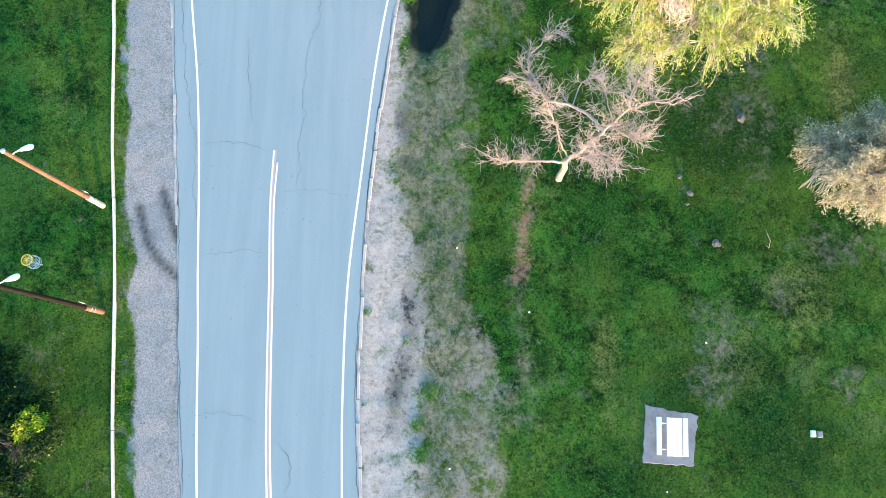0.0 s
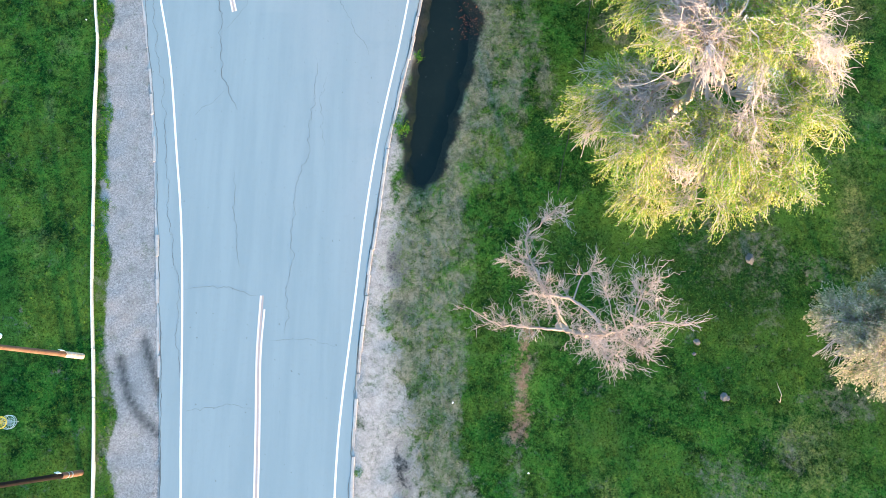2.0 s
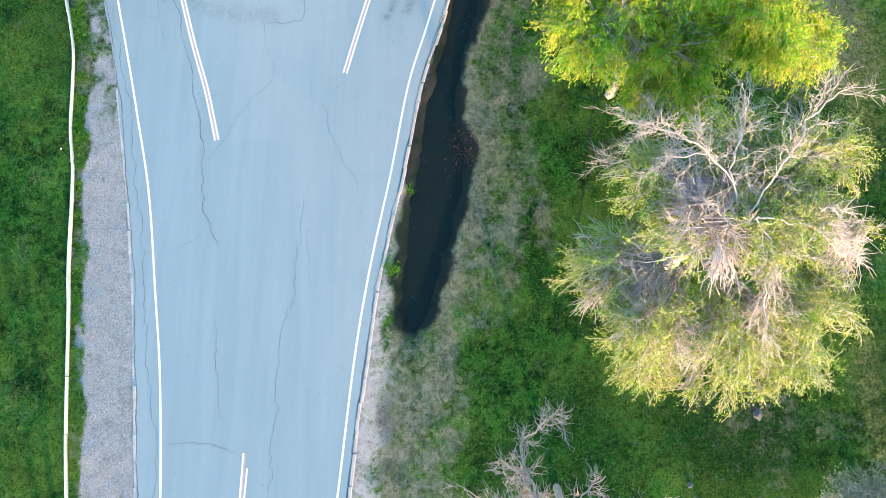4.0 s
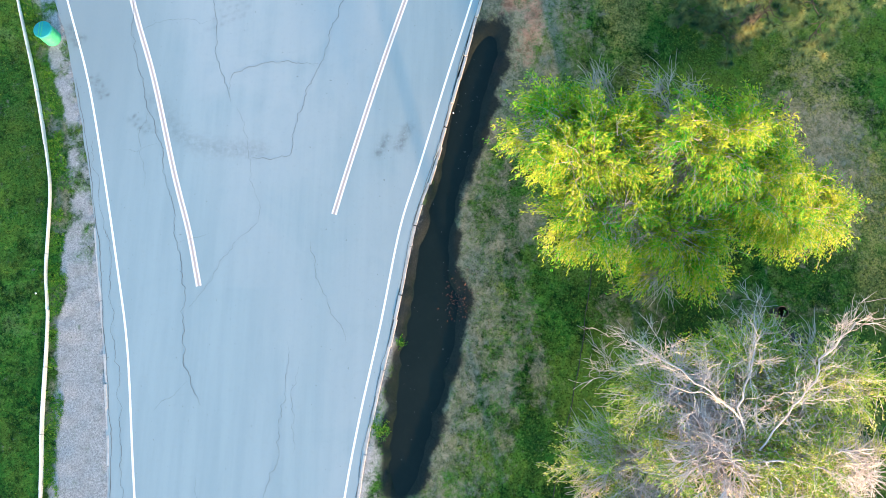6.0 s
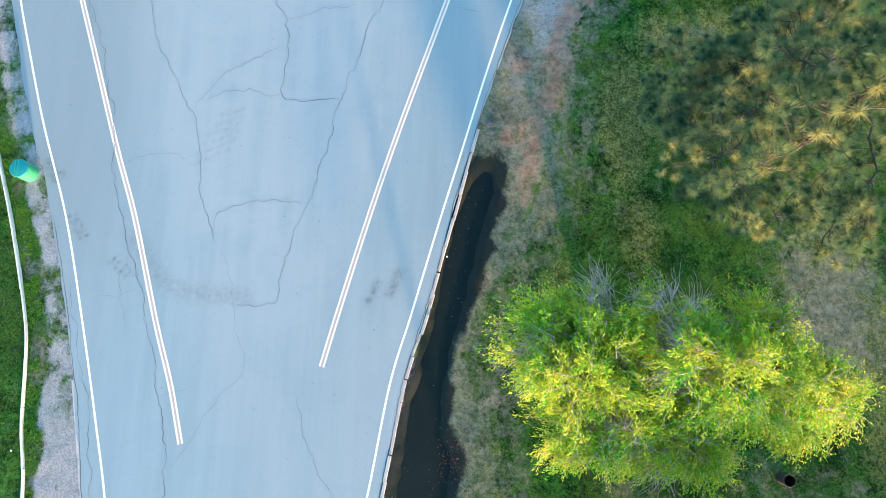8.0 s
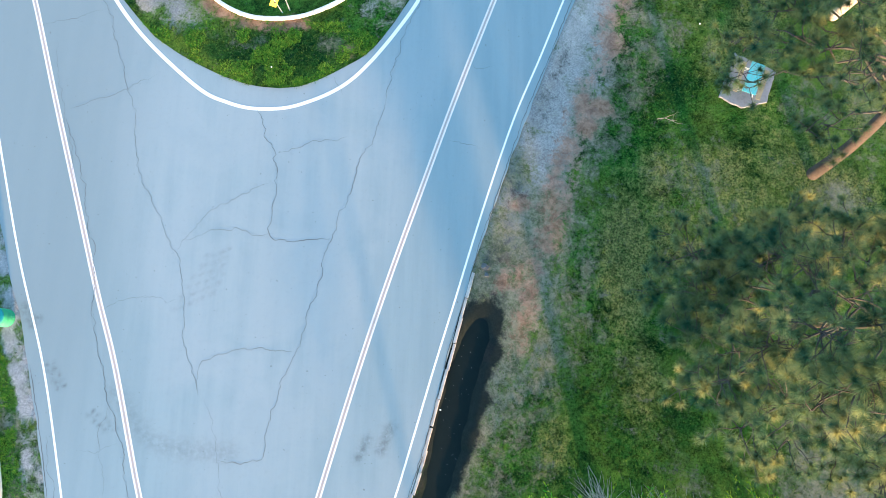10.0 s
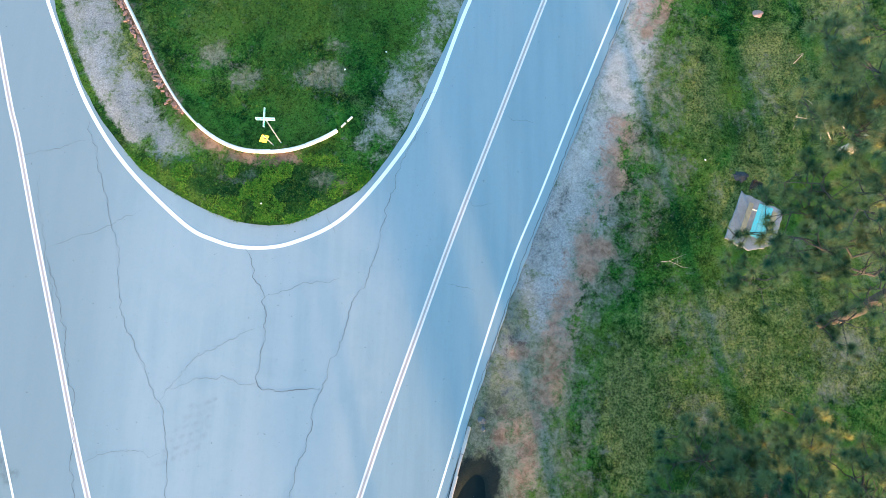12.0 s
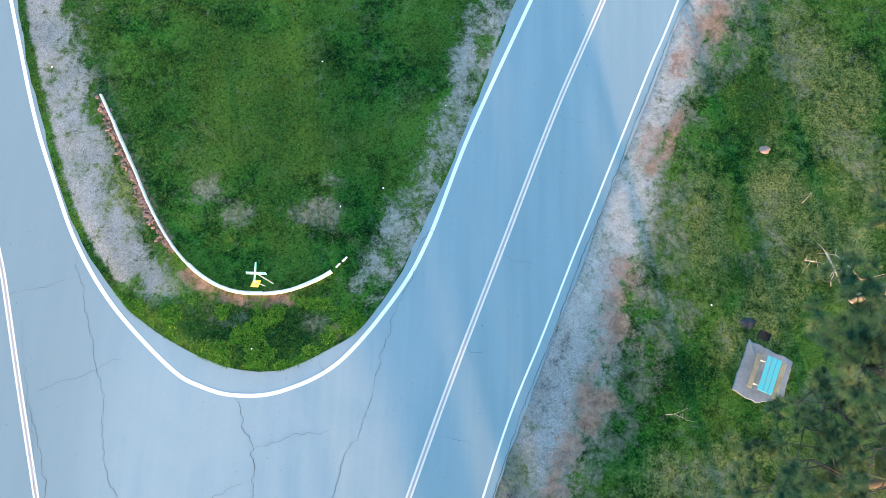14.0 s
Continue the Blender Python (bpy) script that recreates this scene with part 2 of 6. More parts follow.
M_POLE = worn("weathered_brown_pole_wood", (0.19, 0.11, 0.07), (0.08, 0.05, 0.035), 0.8, 0, 8.0, 0.8, 0.5)
# pole wood with the second pole's shade in its colour
M_POLE_SHADED = worn("shaded_pole_wood", (0.016, 0.012, 0.010), (0.010, 0.008, 0.007), 0.8, 0, 8.0, 0.8, 0.5)
M_POLE_BASE = worn("pale_pole_foot", (0.66, 0.50, 0.38), (0.36, 0.22, 0.13), 0.8, 0, 8.0, 0.6, 0.5)
M_STEEL = worn("galvanised_steel", (0.58, 0.60, 0.60), (0.36, 0.37, 0.37), 0.45, 0.6, 12.0, 0.5, 0.1)
M_LAMP = worn("white_lamp_housing", (0.84, 0.85, 0.85), (0.62, 0.63, 0.62), 0.5, 0, 6.0, 0.3, 0.05)
M_YELLOW = worn("yellow_enamel", (0.85, 0.55, 0.03), (0.60, 0.36, 0.02), 0.5, 0, 8.0, 0.4, 0.1)
M_SIGN_GREEN = worn("green_sign_face", (0.16, 0.62, 0.46), (0.10, 0.42, 0.32), 0.5, 0, 8.0, 0.4, 0.05)
M_SIGN_PALE = worn("pale_sign_rim", (0.62, 0.80, 0.70), (0.42, 0.60, 0.52), 0.5, 0, 8.0, 0.4, 0.05)
M_WHITE_PLANK = worn("white_painted_planks", (0.80, 0.80, 0.82), (0.60, 0.61, 0.64), 0.6, 0, 6.0, 0.4, 0.2)
M_TEAL = worn("teal_painted_planks", (0.12, 0.43, 0.46), (0.22, 0.33, 0.29), 0.65, 0, 12.0, 0.9, 0.3)
M_TAN_PLANK = worn("bare_tan_wood", (0.34, 0.28, 0.18), (0.18, 0.15, 0.10), 0.8, 0, 10.0, 0.7, 0.4)
M_IRON = worn("black_iron", (0.018, 0.018, 0.020), (0.045, 0.040, 0.038), 0.7, 0.2, 10.0, 0.6, 0.2)
M_BIN_SIDE = worn("green_painted_steel", (0.06, 0.30, 0.15), (0.035, 0.18, 0.10), 0.55, 0, 8.0, 0.5, 0.15)
M_BIN_LID = worn("teal_painted_lid", (0.03, 0.21, 0.22), (0.02, 0.14, 0.155), 0.5, 0, 8.0, 0.5, 0.15)
M_STONE = worn("grey_stone", (0.12, 0.117, 0.12), (0.06, 0.06, 0.06), 0.9, 0, 8.0, 0.7, 0.5)
M_BRICK = worn("red_brown_brick", (0.25, 0.155, 0.125), (0.12, 0.08, 0.068), 0.9, 0, 12.0, 0.7, 0.4)
M_ASH = worn("grey_ash", (0.030, 0.032, 0.036), (0.075, 0.075, 0.078), 0.95, 0, 5.0, 0.8, 0.4)
M_WATER = worn("dark_ditch_water", (0.005, 0.011, 0.011), (0.010, 0.016, 0.015), 0.72, 0, 2.2, 0.6, 0.02)
M_LITTER = worn("white_litter", (0.8, 0.8, 0.8), (0.6, 0.6, 0.6), 0.7)
M_RED_LEAF = worn("dead_red_leaves", (0.12, 0.058, 0.045), (0.07, 0.04, 0.035), 0.8)
L_FRESH = leaf_material("yellow_green_leaves", (0.085, 0.34, 0.008), (0.55, 0.55, 0.018), (0.72, 0.60, 0.10), 0.42, 0.99)
L_SPARSE = leaf_material("pale_budding_leaves", (0.14, 0.29, 0.030), (0.45, 0.46, 0.070), (0.66, 0.57, 0.31), 0.35, 0.95)
L_DULL = leaf_material("grey_green_leaves", (0.28, 0.31, 0.17), (0.52, 0.49, 0.33), (0.68, 0.58, 0.45), 0.52, 0.80)
L_NEEDLE = needle_material()
L_BUSH = leaf_material("dark_bush_leaves", (0.004, 0.017, 0.004), (0.026, 0.066, 0.007), (0.14, 0.18, 0.02), 0.20, 1.0)


# ---- shapes ----
def part(name, bm, material, parent=None, label=""):
    """Links a bmesh as one mesh object, under a thing if one is given."""
    me = bpy.data.meshes.new(name)
    bm.to_mesh(me)
    bm.free()
    me.materials.append(material)
    ob = new(name, me)
    ob.parent = parent
    return tagged(ob, label)


def part_from(name, verts, faces, material, parent=None, label="", smooth=False):
    me = bpy.data.meshes.new(name)
    me.from_pydata([tuple(v) for v in verts], [], faces)
    me.materials.append(material)
    if smooth:
        me.polygons.foreach_set("use_smooth", [True] * len(me.polygons))
    me.update()
    ob = new(name, me)
    ob.parent = parent
    return tagged(ob, label)


def soup(name, corners, sides, material, parent=None, label=""):
    """Loose triangles or quads out of an array (count, sides, 3)."""
    count = len(corners)
    me = bpy.data.meshes.new(name)
    me.vertices.add(count * sides)
    me.vertices.foreach_set("co", np.ascontiguousarray(corners, dtype=np.float32).ravel())
    me.loops.add(count * sides)
    me.loops.foreach_set("vertex_index", np.arange(count * sides, dtype=np.int32))
    me.polygons.add(count)
    me.polygons.foreach_set("loop_start", np.arange(0, count * sides, sides, dtype=np.int32))
    me.update(calc_edges=True)
    me.validate()
    me.materials.append(material)
    ob = new(name, me)
    ob.parent = parent
    return tagged(ob, label)


def block(size, at=(0, 0, 0), turn=(0, 0, 0), bevel=0.01, bm=None):
    """A bevelled box, added to bm."""
    made = bmesh.new()
    bmesh.ops.create_cube(made, size=1, matrix=pose(*at, *turn) @ Matrix.Diagonal((*size, 1)))
    if bevel:
        bmesh.ops.bevel(made, geom=made.edges[:], offset=min(bevel, 0.4 * min(size)), segments=1, affect="EDGES")
    if bm is None:
        return made
    join(bm, made)
    return bm


def join(bm, other):
    me = bpy.data.meshes.new("joined")
    other.to_mesh(me)
    other.free()
    bm.from_mesh(me)
    bpy.data.meshes.remove(me)


def rod(a, b, r0, r1=None, sides=10, bm=None):
    """A round bar from a to b."""
    a, b = Vector(a), Vector(b)
    made = bmesh.new()
    m = Matrix.Translation((a + b) / 2) @ (b - a).to_track_quat("Z", "Y").to_matrix().to_4x4()
    bmesh.ops.create_cone(made, cap_ends=True, segments=sides, radius1=r0, radius2=r0 if r1 is None else r1, depth=(b - a).length, matrix=m)
    if bm is None:
        return made
    join(bm, made)
    return bm


def turned(profile, sides=24, bm=None):
    """A body of revolution round z out of (radius, z) pairs."""
    made = bm or bmesh.new()
    rings = [[made.verts.new((r * math.cos(2 * math.pi * k / sides), r * math.sin(2 * math.pi * k / sides), z)) for k in range(sides)] for r, z in profile]
    for p, q in zip(rings, rings[1:]):
        for k in range(sides):
            made.faces.new((p[k], p[(k + 1) % sides], q[(k + 1) % sides], q[k]))
    made.faces.new(rings[0][::-1])
    made.faces.new(rings[-1])
    return made


def ring_of(radius, thick, z, sides=28):
    bm = bmesh.new()
    loops = []
    for k in range(sides):
        a = 2 * math.pi * k / sides
        loops.append([bm.verts.new(((radius + thick * math.cos(c)) * math.cos(a), (radius + thick * math.cos(c)) * math.sin(a), z + thick * math.sin(c))) for c in (0, 1.57, 3.14, 4.71)])
    for k in range(sides):
        p, q = loops[k], loops[(k + 1) % sides]
        for j in range(4):
            bm.faces.new((p[j], p[(j + 1) % 4], q[(j + 1) % 4], q[j]))
    return bm


def thing(name, m, label, category, group="", kind=""):
    ob = new(name)
    ob.matrix_basis = m
    ob.empty_display_size = 0.2
    return tagged(ob, label, category, group, kind)


def smooth_line(points, step=0.25):
    """A smooth curve through a few plan points."""
    p = [np.array(q, float) for q in points]
    p = [2 * p[0] - p[1]] + p + [2 * p[-1] - p[-2]]
    out = []
    for a, b, c, d in zip(p, p[1:], p[2:], p[3:]):
        count = max(2, int(np.linalg.norm(c - b) / step))
        for t in np.linspace(0, 1, count, endpoint=False):
            out.append(0.5 * (2 * b + (c - a) * t + (2 * a - 5 * b + 4 * c - d) * t * t + (3 * b - a - 3 * c + d) * t ** 3))
    out.append(p[-2])
    return np.array(out)


def across(points):
    """x as a function of y along a smooth curve that runs up the plan."""
    line = smooth_line(points)
    return lambda y: np.interp(y, line[:, 1], line[:, 0])


def lumps(x, y, size, seed):
    """Smooth value noise from 0 to 1 over the plan."""
    table = np.random.RandomState(seed).rand(128, 128)
    u, v = np.asarray(x) / size + 300, np.asarray(y) / size + 300
    i, j = np.floor(u).astype(int), np.floor(v).astype(int)
    f, g = u - i, v - j
    f, g = f * f * (3 - 2 * f), g * g * (3 - 2 * g)
    i, j = i % 127, j % 127
    return (table[i, j] * (1 - f) + table[i + 1, j] * f) * (1 - g) + (table[i, j + 1] * (1 - f) + table[i + 1, j + 1] * f) * g


def ease(v, lo, hi):
    t = np.clip((v - lo) / (hi - lo), 0, 1)
    return t * t * (3 - 2 * t)


# ---- plan of the road ----
ROAD_LEFT = [(-8.0, -60), (-11.2, -18), (-12.6, -5.7), (-13.5, 1.9), (-14.0, 7.9), (-14.6, 13.5), (-15.1, 18), (-15.5, 21.3), (-16.35, 26.3), (-17.3, 31.4), (-18.45, 36.3), (-19.45, 39.7), (-21.2, 45), (-23.55, 52.8), (-26.2, 62), (-30.5, 76), (-52, 140)]
ROAD_RIGHT = [(-0.5, -60), (-3.5, -18), (-4.0, -5.7), (-4.28, -0.8), (-4.2, 5), (-3.9, 11), (-3.15, 17.6), (-2.6, 21.5), (-1.45, 27.2), (-0.65, 31.8), (0.25, 34.7), (1.4, 39.3), (2.85, 45), (4.25, 49.4), (5.6, 53.4), (6.97, 57), (8.62, 61.3), (10.03, 64.9), (14.5, 76.5), (38, 140)]
EDGE_LEFT = [(-10.5, -18), (-11.87, -5.7), (-12.45, 2), (-12.7, 5), (-13.13, 11), (-13.6, 15.9), (-14.2, 20), (-15.0, 25.2), (-16.0, 29.5), (-17.26, 34.5), (-18.7, 39.7), (-20.6, 45), (-22.15, 50), (-22.97, 52.8), (-25.6, 62), (-29.8, 76), (-36, 96)]
EDGE_RIGHT = [(-4.3, -18), (-4.82, -5.7), (-4.97, -0.8), (-4.9, 5), (-4.35, 11.2), (-3.8, 17), (-3.15, 21.5), (-2.2, 26.5), (-1.35, 31.5), (-0.38, 35), (0.93, 39.8), (1.9, 43.2), (3.35, 48.3), (4.9, 53.2), (6.4, 57), (8.03, 61.3), (9.1, 64), (12.3, 72.2), (14.05, 76.5), (21.5, 96)]
CENTRE_SOUTH = [(-7.2, -18), (-8.37, -5.7), (-8.68, -0.8), (-8.9, 5), (-9.08, 9), (-9.05, 12.1)]
CENTRE_LEFT = [(-11.62, 28.3), (-12.4, 31.2), (-13.4, 34.2), (-15.05, 39.7), (-16.45, 43.6), (-18.25, 49), (-19.92, 54), (-21.58, 59.1), (-22.75, 62.4), (-27, 76), (-33, 96)]
CENTRE_RIGHT = [(-4.84, 32.2), (-4.15, 34.9), (-2.82, 39.8), (-1.5, 44.3), (0.0, 49), (1.9, 54.8), (4.25, 61.5), (7.0, 69.3), (9.8, 76.4), (17.5, 96)]
ISLAND_LINE = [(-30, 92), (-24.0, 75), (-21.53, 68.2), (-19.8, 64.4), (-18.05, 61), (-15.66, 57.8), (-12.36, 54.8), (-10.6, 53.9), (-8.8, 53.55), (-6.55, 53.87), (-3.83, 55.4), (-1.15, 58.85), (0.45, 62.06), (2.37, 67.84), (5.67, 76.2), (12, 92)]
ISLAND_LEFT = [(-7.8, 54.75), (-9.2, 54.88), (-10.8, 55.35), (-12.4, 56.08), (-14.0, 57.03), (-15.3, 58.05), (-17.55, 60.75), (-19.2, 63.5), (-20.95, 67.6), (-22.55, 71.6), (-23.65, 75), (-29.5, 92), (-46, 140)]
ISLAND_RIGHT = [(-7.8, 54.75), (-6.5, 54.95), (-4.72, 55.8), (-2.8, 57.2), (-1.2, 59.6), (0.15, 62.7), (1.5, 66.2), (3.5, 72.2), (4.86, 76.2), (11, 92), (30, 140)]
ISLAND_WALL = [(-17.86, 69.3), (-16.72, 67.35), (-15.45, 65.12), (-14.25, 62.95), (-12.93, 61.08), (-11.44, 59.67), (-9.92, 58.88), (-8.46, 58.68), (-6.72, 58.9), (-5.3, 59.5), (-4.5, 60.0)]
LOW_WALL = [(-13.8, -18), (-15.9, -5.8), (-17.0, 4.9), (-17.35, 7.9), (-18.02, 13.2), (-18.55, 19), (-18.85, 21.5), (-19.2, 26.4), (-19.6, 29), (-19.8, 31.8), (-19.93, 33.2), (-20.15, 34.4), (-20.85, 37.1), (-21.6, 39.6), (-22.25, 41.6), (-23.8, 46.2), (-27, 55)]
DITCH_LEFT = [(-1.1, 17.0), (-1.43, 18.4), (-1.5, 21), (-1.26, 25.3), (-0.43, 29.9), (0.75, 34.7), (1.1, 36.5), (1.7, 39.8), (2.75, 42.2), (3.4, 43.4)]
DITCH_RIGHT = [(-1.0, 17.0), (-0.45, 18.4), (0.4, 20.9), (1.23, 23.8), (1.85, 27.5), (1.25, 29.8), (1.46, 33), (2.45, 36.3), (3.1, 39.5), (3.65, 41.6), (3.7, 43.4)]
SHOULDER = [(-0.3, -18), (-0.9, -5.7), (-0.9, -0.8), (-1.2, 5), (-2.2, 10), (-2.3, 14.3), (-1.9, 18), (-1.5, 22), (-0.7, 27), (0.6, 33), (2.6, 37), (5.6, 40), (7.3, 45), (8.5, 50.5), (10.2, 56), (12.1, 63), (13.8, 69.3), (17, 76.7), (26, 96)]
road_l, road_r, wall_x = across(ROAD_LEFT), across(ROAD_RIGHT), across(LOW_WALL)
ditch_l, ditch_r, shoulder_x = across(DITCH_LEFT), across(DITCH_RIGHT), across(SHOULDER)
isle_l, isle_r = across(ISLAND_LEFT), across(ISLAND_RIGHT)


def blob(x, y, cx, cy, rx, ry, turn=0.0):
    a = radians(turn)
    u, v = (x - cx) * math.cos(a) + (y - cy) * math.sin(a), -(x - cx) * math.sin(a) + (y - cy) * math.cos(a)
    return np.exp(-((u / rx) ** 2 + (v / ry) ** 2))


def track(x, y, points, width):
    line = smooth_line(points, 0.3)
    d = np.full(np.shape(x), 1e9)
    for p in line:
        d = np.minimum(d, (x - p[0]) ** 2 + (y - p[1]) ** 2)
    return np.exp(-d / width ** 2)


def masks(x, y):
    """How far the ground at a place is gravel, straw, rust-coloured litter or mud."""
    rl, rr, wx, sx = road_l(y), road_r(y), wall_x(y), shoulder_x(y)
    n1, n2 = lumps(x, y, 2.2, 3), lumps(x, y, 0.8, 4)
    fringe = 0.72 + 0.8 * (lumps(x, y, 2.0, 5) - 0.45) + 0.2 * ease(y, 27, 34)
    gravel = ease(x - wx, fringe - 0.25, fringe + 0.2) * ease(rl - x, -0.6, -0.2)
    gravel = gravel * (1 - 0.55 * ease(y, 27, 32) * ease(n2, 0.35, 0.7))
    right = ease(x - rr, -0.5, 0.0) * ease(sx - x + 0.9 * (n1 - 0.5), -0.9, 1.0)
    gravel = np.maximum(gravel, right * (0.93 - 0.55 * ease(n1, 0.25, 0.7) * ease(y, 30, 38) * ease(57 - y, 0, 6) - 0.2 * ease(n2, 0.4, 0.8)))
    # less gravel here, so darker straw: partly tree shade put into the colour
    gravel = gravel * (1 - (0.95 - 0.5 * n2) * ease(x - rr, -0.3, 0.2) * ease(y, 31, 36) * ease(52 - y, 0, 6))
    in_isle = (y > 54.75) & (x > isle_l(y)) & (x < isle_r(y))
    inner = np.where(in_isle, np.minimum(x - isle_l(y), 99), 99)
    gravel = np.where(in_isle, 0.0, gravel)
    left_band = ease(inner, 0.2, 0.8) * ease(3.5 + 1.4 * (n1 - 0.5) - inner, -0.9, 1.3) * ease(y + 2 * n1, 58.0, 61.5) * (0.62 + 0.45 * n2)
    to_right = np.where(in_isle, isle_r(y) - x, 99)
    right_band = ease(2.5 + 0.8 * (n1 - 0.5) - to_right, -0.9, 1.2) * ease(y, 57, 60) * (0.50 + 0.5 * n2)
    gravel = np.where(in_isle, np.maximum(0.8 * left_band, 0.55 * right_band), gravel)
    silt = np.where(in_isle, np.maximum(left_band, right_band), 0.0)
    bank = np.maximum(sx, np.where((y > 17) & (y < 44), ditch_r(y), -99))
    reach = 2.7 + 1.9 * ease(y, 12, 22) * ease(46 - y, 0, 10) + 2.4 * (n1 - 0.5)
    straw = 0.58 * ease(x - bank, -0.6, 0.3) * ease(reach - (x - bank), -1.0, 1.6) * (0.6 + 0.6 * n2)
    straw = np.maximum(straw, 0.85 * ease(x - bank, -0.5, 0.0) * ease(1.5 - 0.9 * ease(y, 40, 46) + 1.4 * (n1 - 0.5) - (x - bank), -0.8, 0.8) * ease(y, 14, 20))
    straw = np.maximum(straw, 0.85 * silt)
    verge = ease(x - sx, -0.8, 0.0) * ease(1.6 + 1.3 * ease(3 - y, 0, 3) + 1.3 * (n1 - 0.5) - x, -0.6, 0.7) * ease(20 - y, 0, 3)
    straw = np.maximum(straw, verge * (0.5 + 0.5 * n2))
    gravel = np.where(in_isle, gravel, np.maximum(gravel, verge * ease(5 - y, 0, 4) * (0.12 + 0.25 * n1)))
    straw = np.maximum(straw, 0.95 * right * ease(y, 30, 36) * ease(62 - y, 0, 8))
    straw = np.maximum(straw, 0.45 * ease(lumps(x, y, 3.4, 17), 0.58, 0.85) * ease(x, 4, 8))
    straw = np.maximum(straw, 0.75 * n2 * ease(x - wx, 0.0, 0.15) * ease(fringe + 0.3 - (x - wx), 0.0, 0.4))
    straw = np.maximum(straw, (0.3 + 0.45 * n2) * track(x, y, [(4.5, 10.2), (4.3, 7.6), (3.85, 4.8), (4.1, 2.2), (4.5, -2.2)], 0.75))
    for cx, cy, rx, ry, w in ((20.8, 35.5, 3.4, 5.5, 0.95), (21.2, 24, 1.3, 3.4, 0.75), (3.6, -1.5, 1.3, 1.6, 0.55), (1.6, 1.0, 1.0, 2.2, 0.6), (14.5, 50, 2.8, 3.4, 0.52), (17.2, 44.5, 1.8, 1.4, 0.45), (21, 47.5, 1.8, 2.2, 0.5),
                              (-11.5, 64.3, 1.2, 0.9, 0.85), (-9.7, 62.8, 1.1, 0.8, 0.8), (-5.6, 63.1, 1.6, 0.8, 1.1), (-4.6, 64.9, 1.4, 0.5, 0.6), (-5.0, 57.3, 1.4, 0.7, 0.6), (-9.0, 57.4, 0.9, 0.5, 0.6), (18.4, 63, 1.6, 3.0, 0.5), (20.6, 73, 2, 3, 0.52), (14.8, 0.6, 1.1, 1.6, 0.4), (-20.5, 0.5, 1.5, 2.5, 0.35), (4.1, 23.9, 0.7, 3.2, 0.8), (5.9, 24.2, 0.6, 2.2, 0.75), (5.5, 32.1, 1.2, 2.2, 0.75), (22.0, 49.2, 1.8, 1.3, 0.8), (14.6, 46.0, 1.6, 1.0, 0.7), (15.8, 57.4, 0.7, 1.1, 0.7), (12.8, 10.1, 0.5, 0.8, 0.5), (17.5, 4.5, 1.5, 2.5, 0.38)):
        straw = np.maximum(straw, w * blob(x, y, cx, cy, rx, ry))
    straw = np.where(in_isle, np.maximum(straw, 0.4 * ease(5.4 - inner, -0.3, 1.2) * ease(inner, 2.2, 3.4) * ease(y, 56, 58)), straw)
    rust = 0.62 * ease(x - sx, -2.6, -1.2) * ease(sx - x, -0.8, 0.6) * ease(y, 38, 43) * ease(lumps(x, y, 2.6, 9), 0.35, 0.62)
    for cx, cy, rx, ry in ((13.4, 68.3, 0.6, 1.9), (10.2, 57.7, 1.0, 1.3), (8.6, 54, 0.8, 1.2), (7.2, 50.4, 0.6, 1.0), (16.3, 75.5, 0.9, 1.8), (5.2, 44.8, 0.5, 0.9)):
        rust = np.maximum(rust, 0.85 * blob(x, y, cx, cy, rx, ry, -20))
    rust = np.maximum(rust, 0.62 * track(x, y, [(4.5, 10.2), (4.3, 7.6), (4.05, 5.2)], 0.62))
    for cx, cy, rx, ry in ((8.7, 53.0, 0.9, 0.9), (5.3, 48.6, 0.6, 0.6), (4.4, 44.6, 0.5, 1.0), (3.6, 40.8, 0.35, 0.9), (9.5, 54.1, 0.9, 0.7), (12.2, 66.4, 0.5, 0.6)):
        rust = np.maximum(rust, 1.0 * blob(x, y, cx, cy, rx, ry, -20))
    rust = np.where(in_isle, 0.8 * np.maximum(track(x, y, [(-11.9, 59.6), (-10.4, 58.7), (-9.0, 58.35), (-6.6, 58.5)], 0.55), track(x, y, [(-17.5, 68.4), (-15.3, 64.5), (-13.0, 60.8)], 0.48)), rust)
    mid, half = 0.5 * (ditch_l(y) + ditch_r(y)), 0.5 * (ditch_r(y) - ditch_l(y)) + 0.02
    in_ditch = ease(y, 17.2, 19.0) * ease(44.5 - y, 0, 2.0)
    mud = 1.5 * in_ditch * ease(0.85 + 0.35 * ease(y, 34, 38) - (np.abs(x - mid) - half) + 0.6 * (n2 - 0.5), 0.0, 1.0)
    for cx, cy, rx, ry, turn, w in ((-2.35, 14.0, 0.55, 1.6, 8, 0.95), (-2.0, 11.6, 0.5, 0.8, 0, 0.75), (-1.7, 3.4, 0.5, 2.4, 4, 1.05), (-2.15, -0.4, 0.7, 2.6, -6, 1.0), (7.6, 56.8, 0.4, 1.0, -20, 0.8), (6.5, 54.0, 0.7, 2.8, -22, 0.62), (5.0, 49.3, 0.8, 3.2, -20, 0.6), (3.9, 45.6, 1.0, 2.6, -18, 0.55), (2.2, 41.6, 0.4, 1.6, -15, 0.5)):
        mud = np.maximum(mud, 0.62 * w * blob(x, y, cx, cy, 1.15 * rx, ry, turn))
    mud = np.where(in_isle, 0.22 * left_band * ease(n1, 0.35, 0.75), mud)
    return gravel, straw, rust, mud


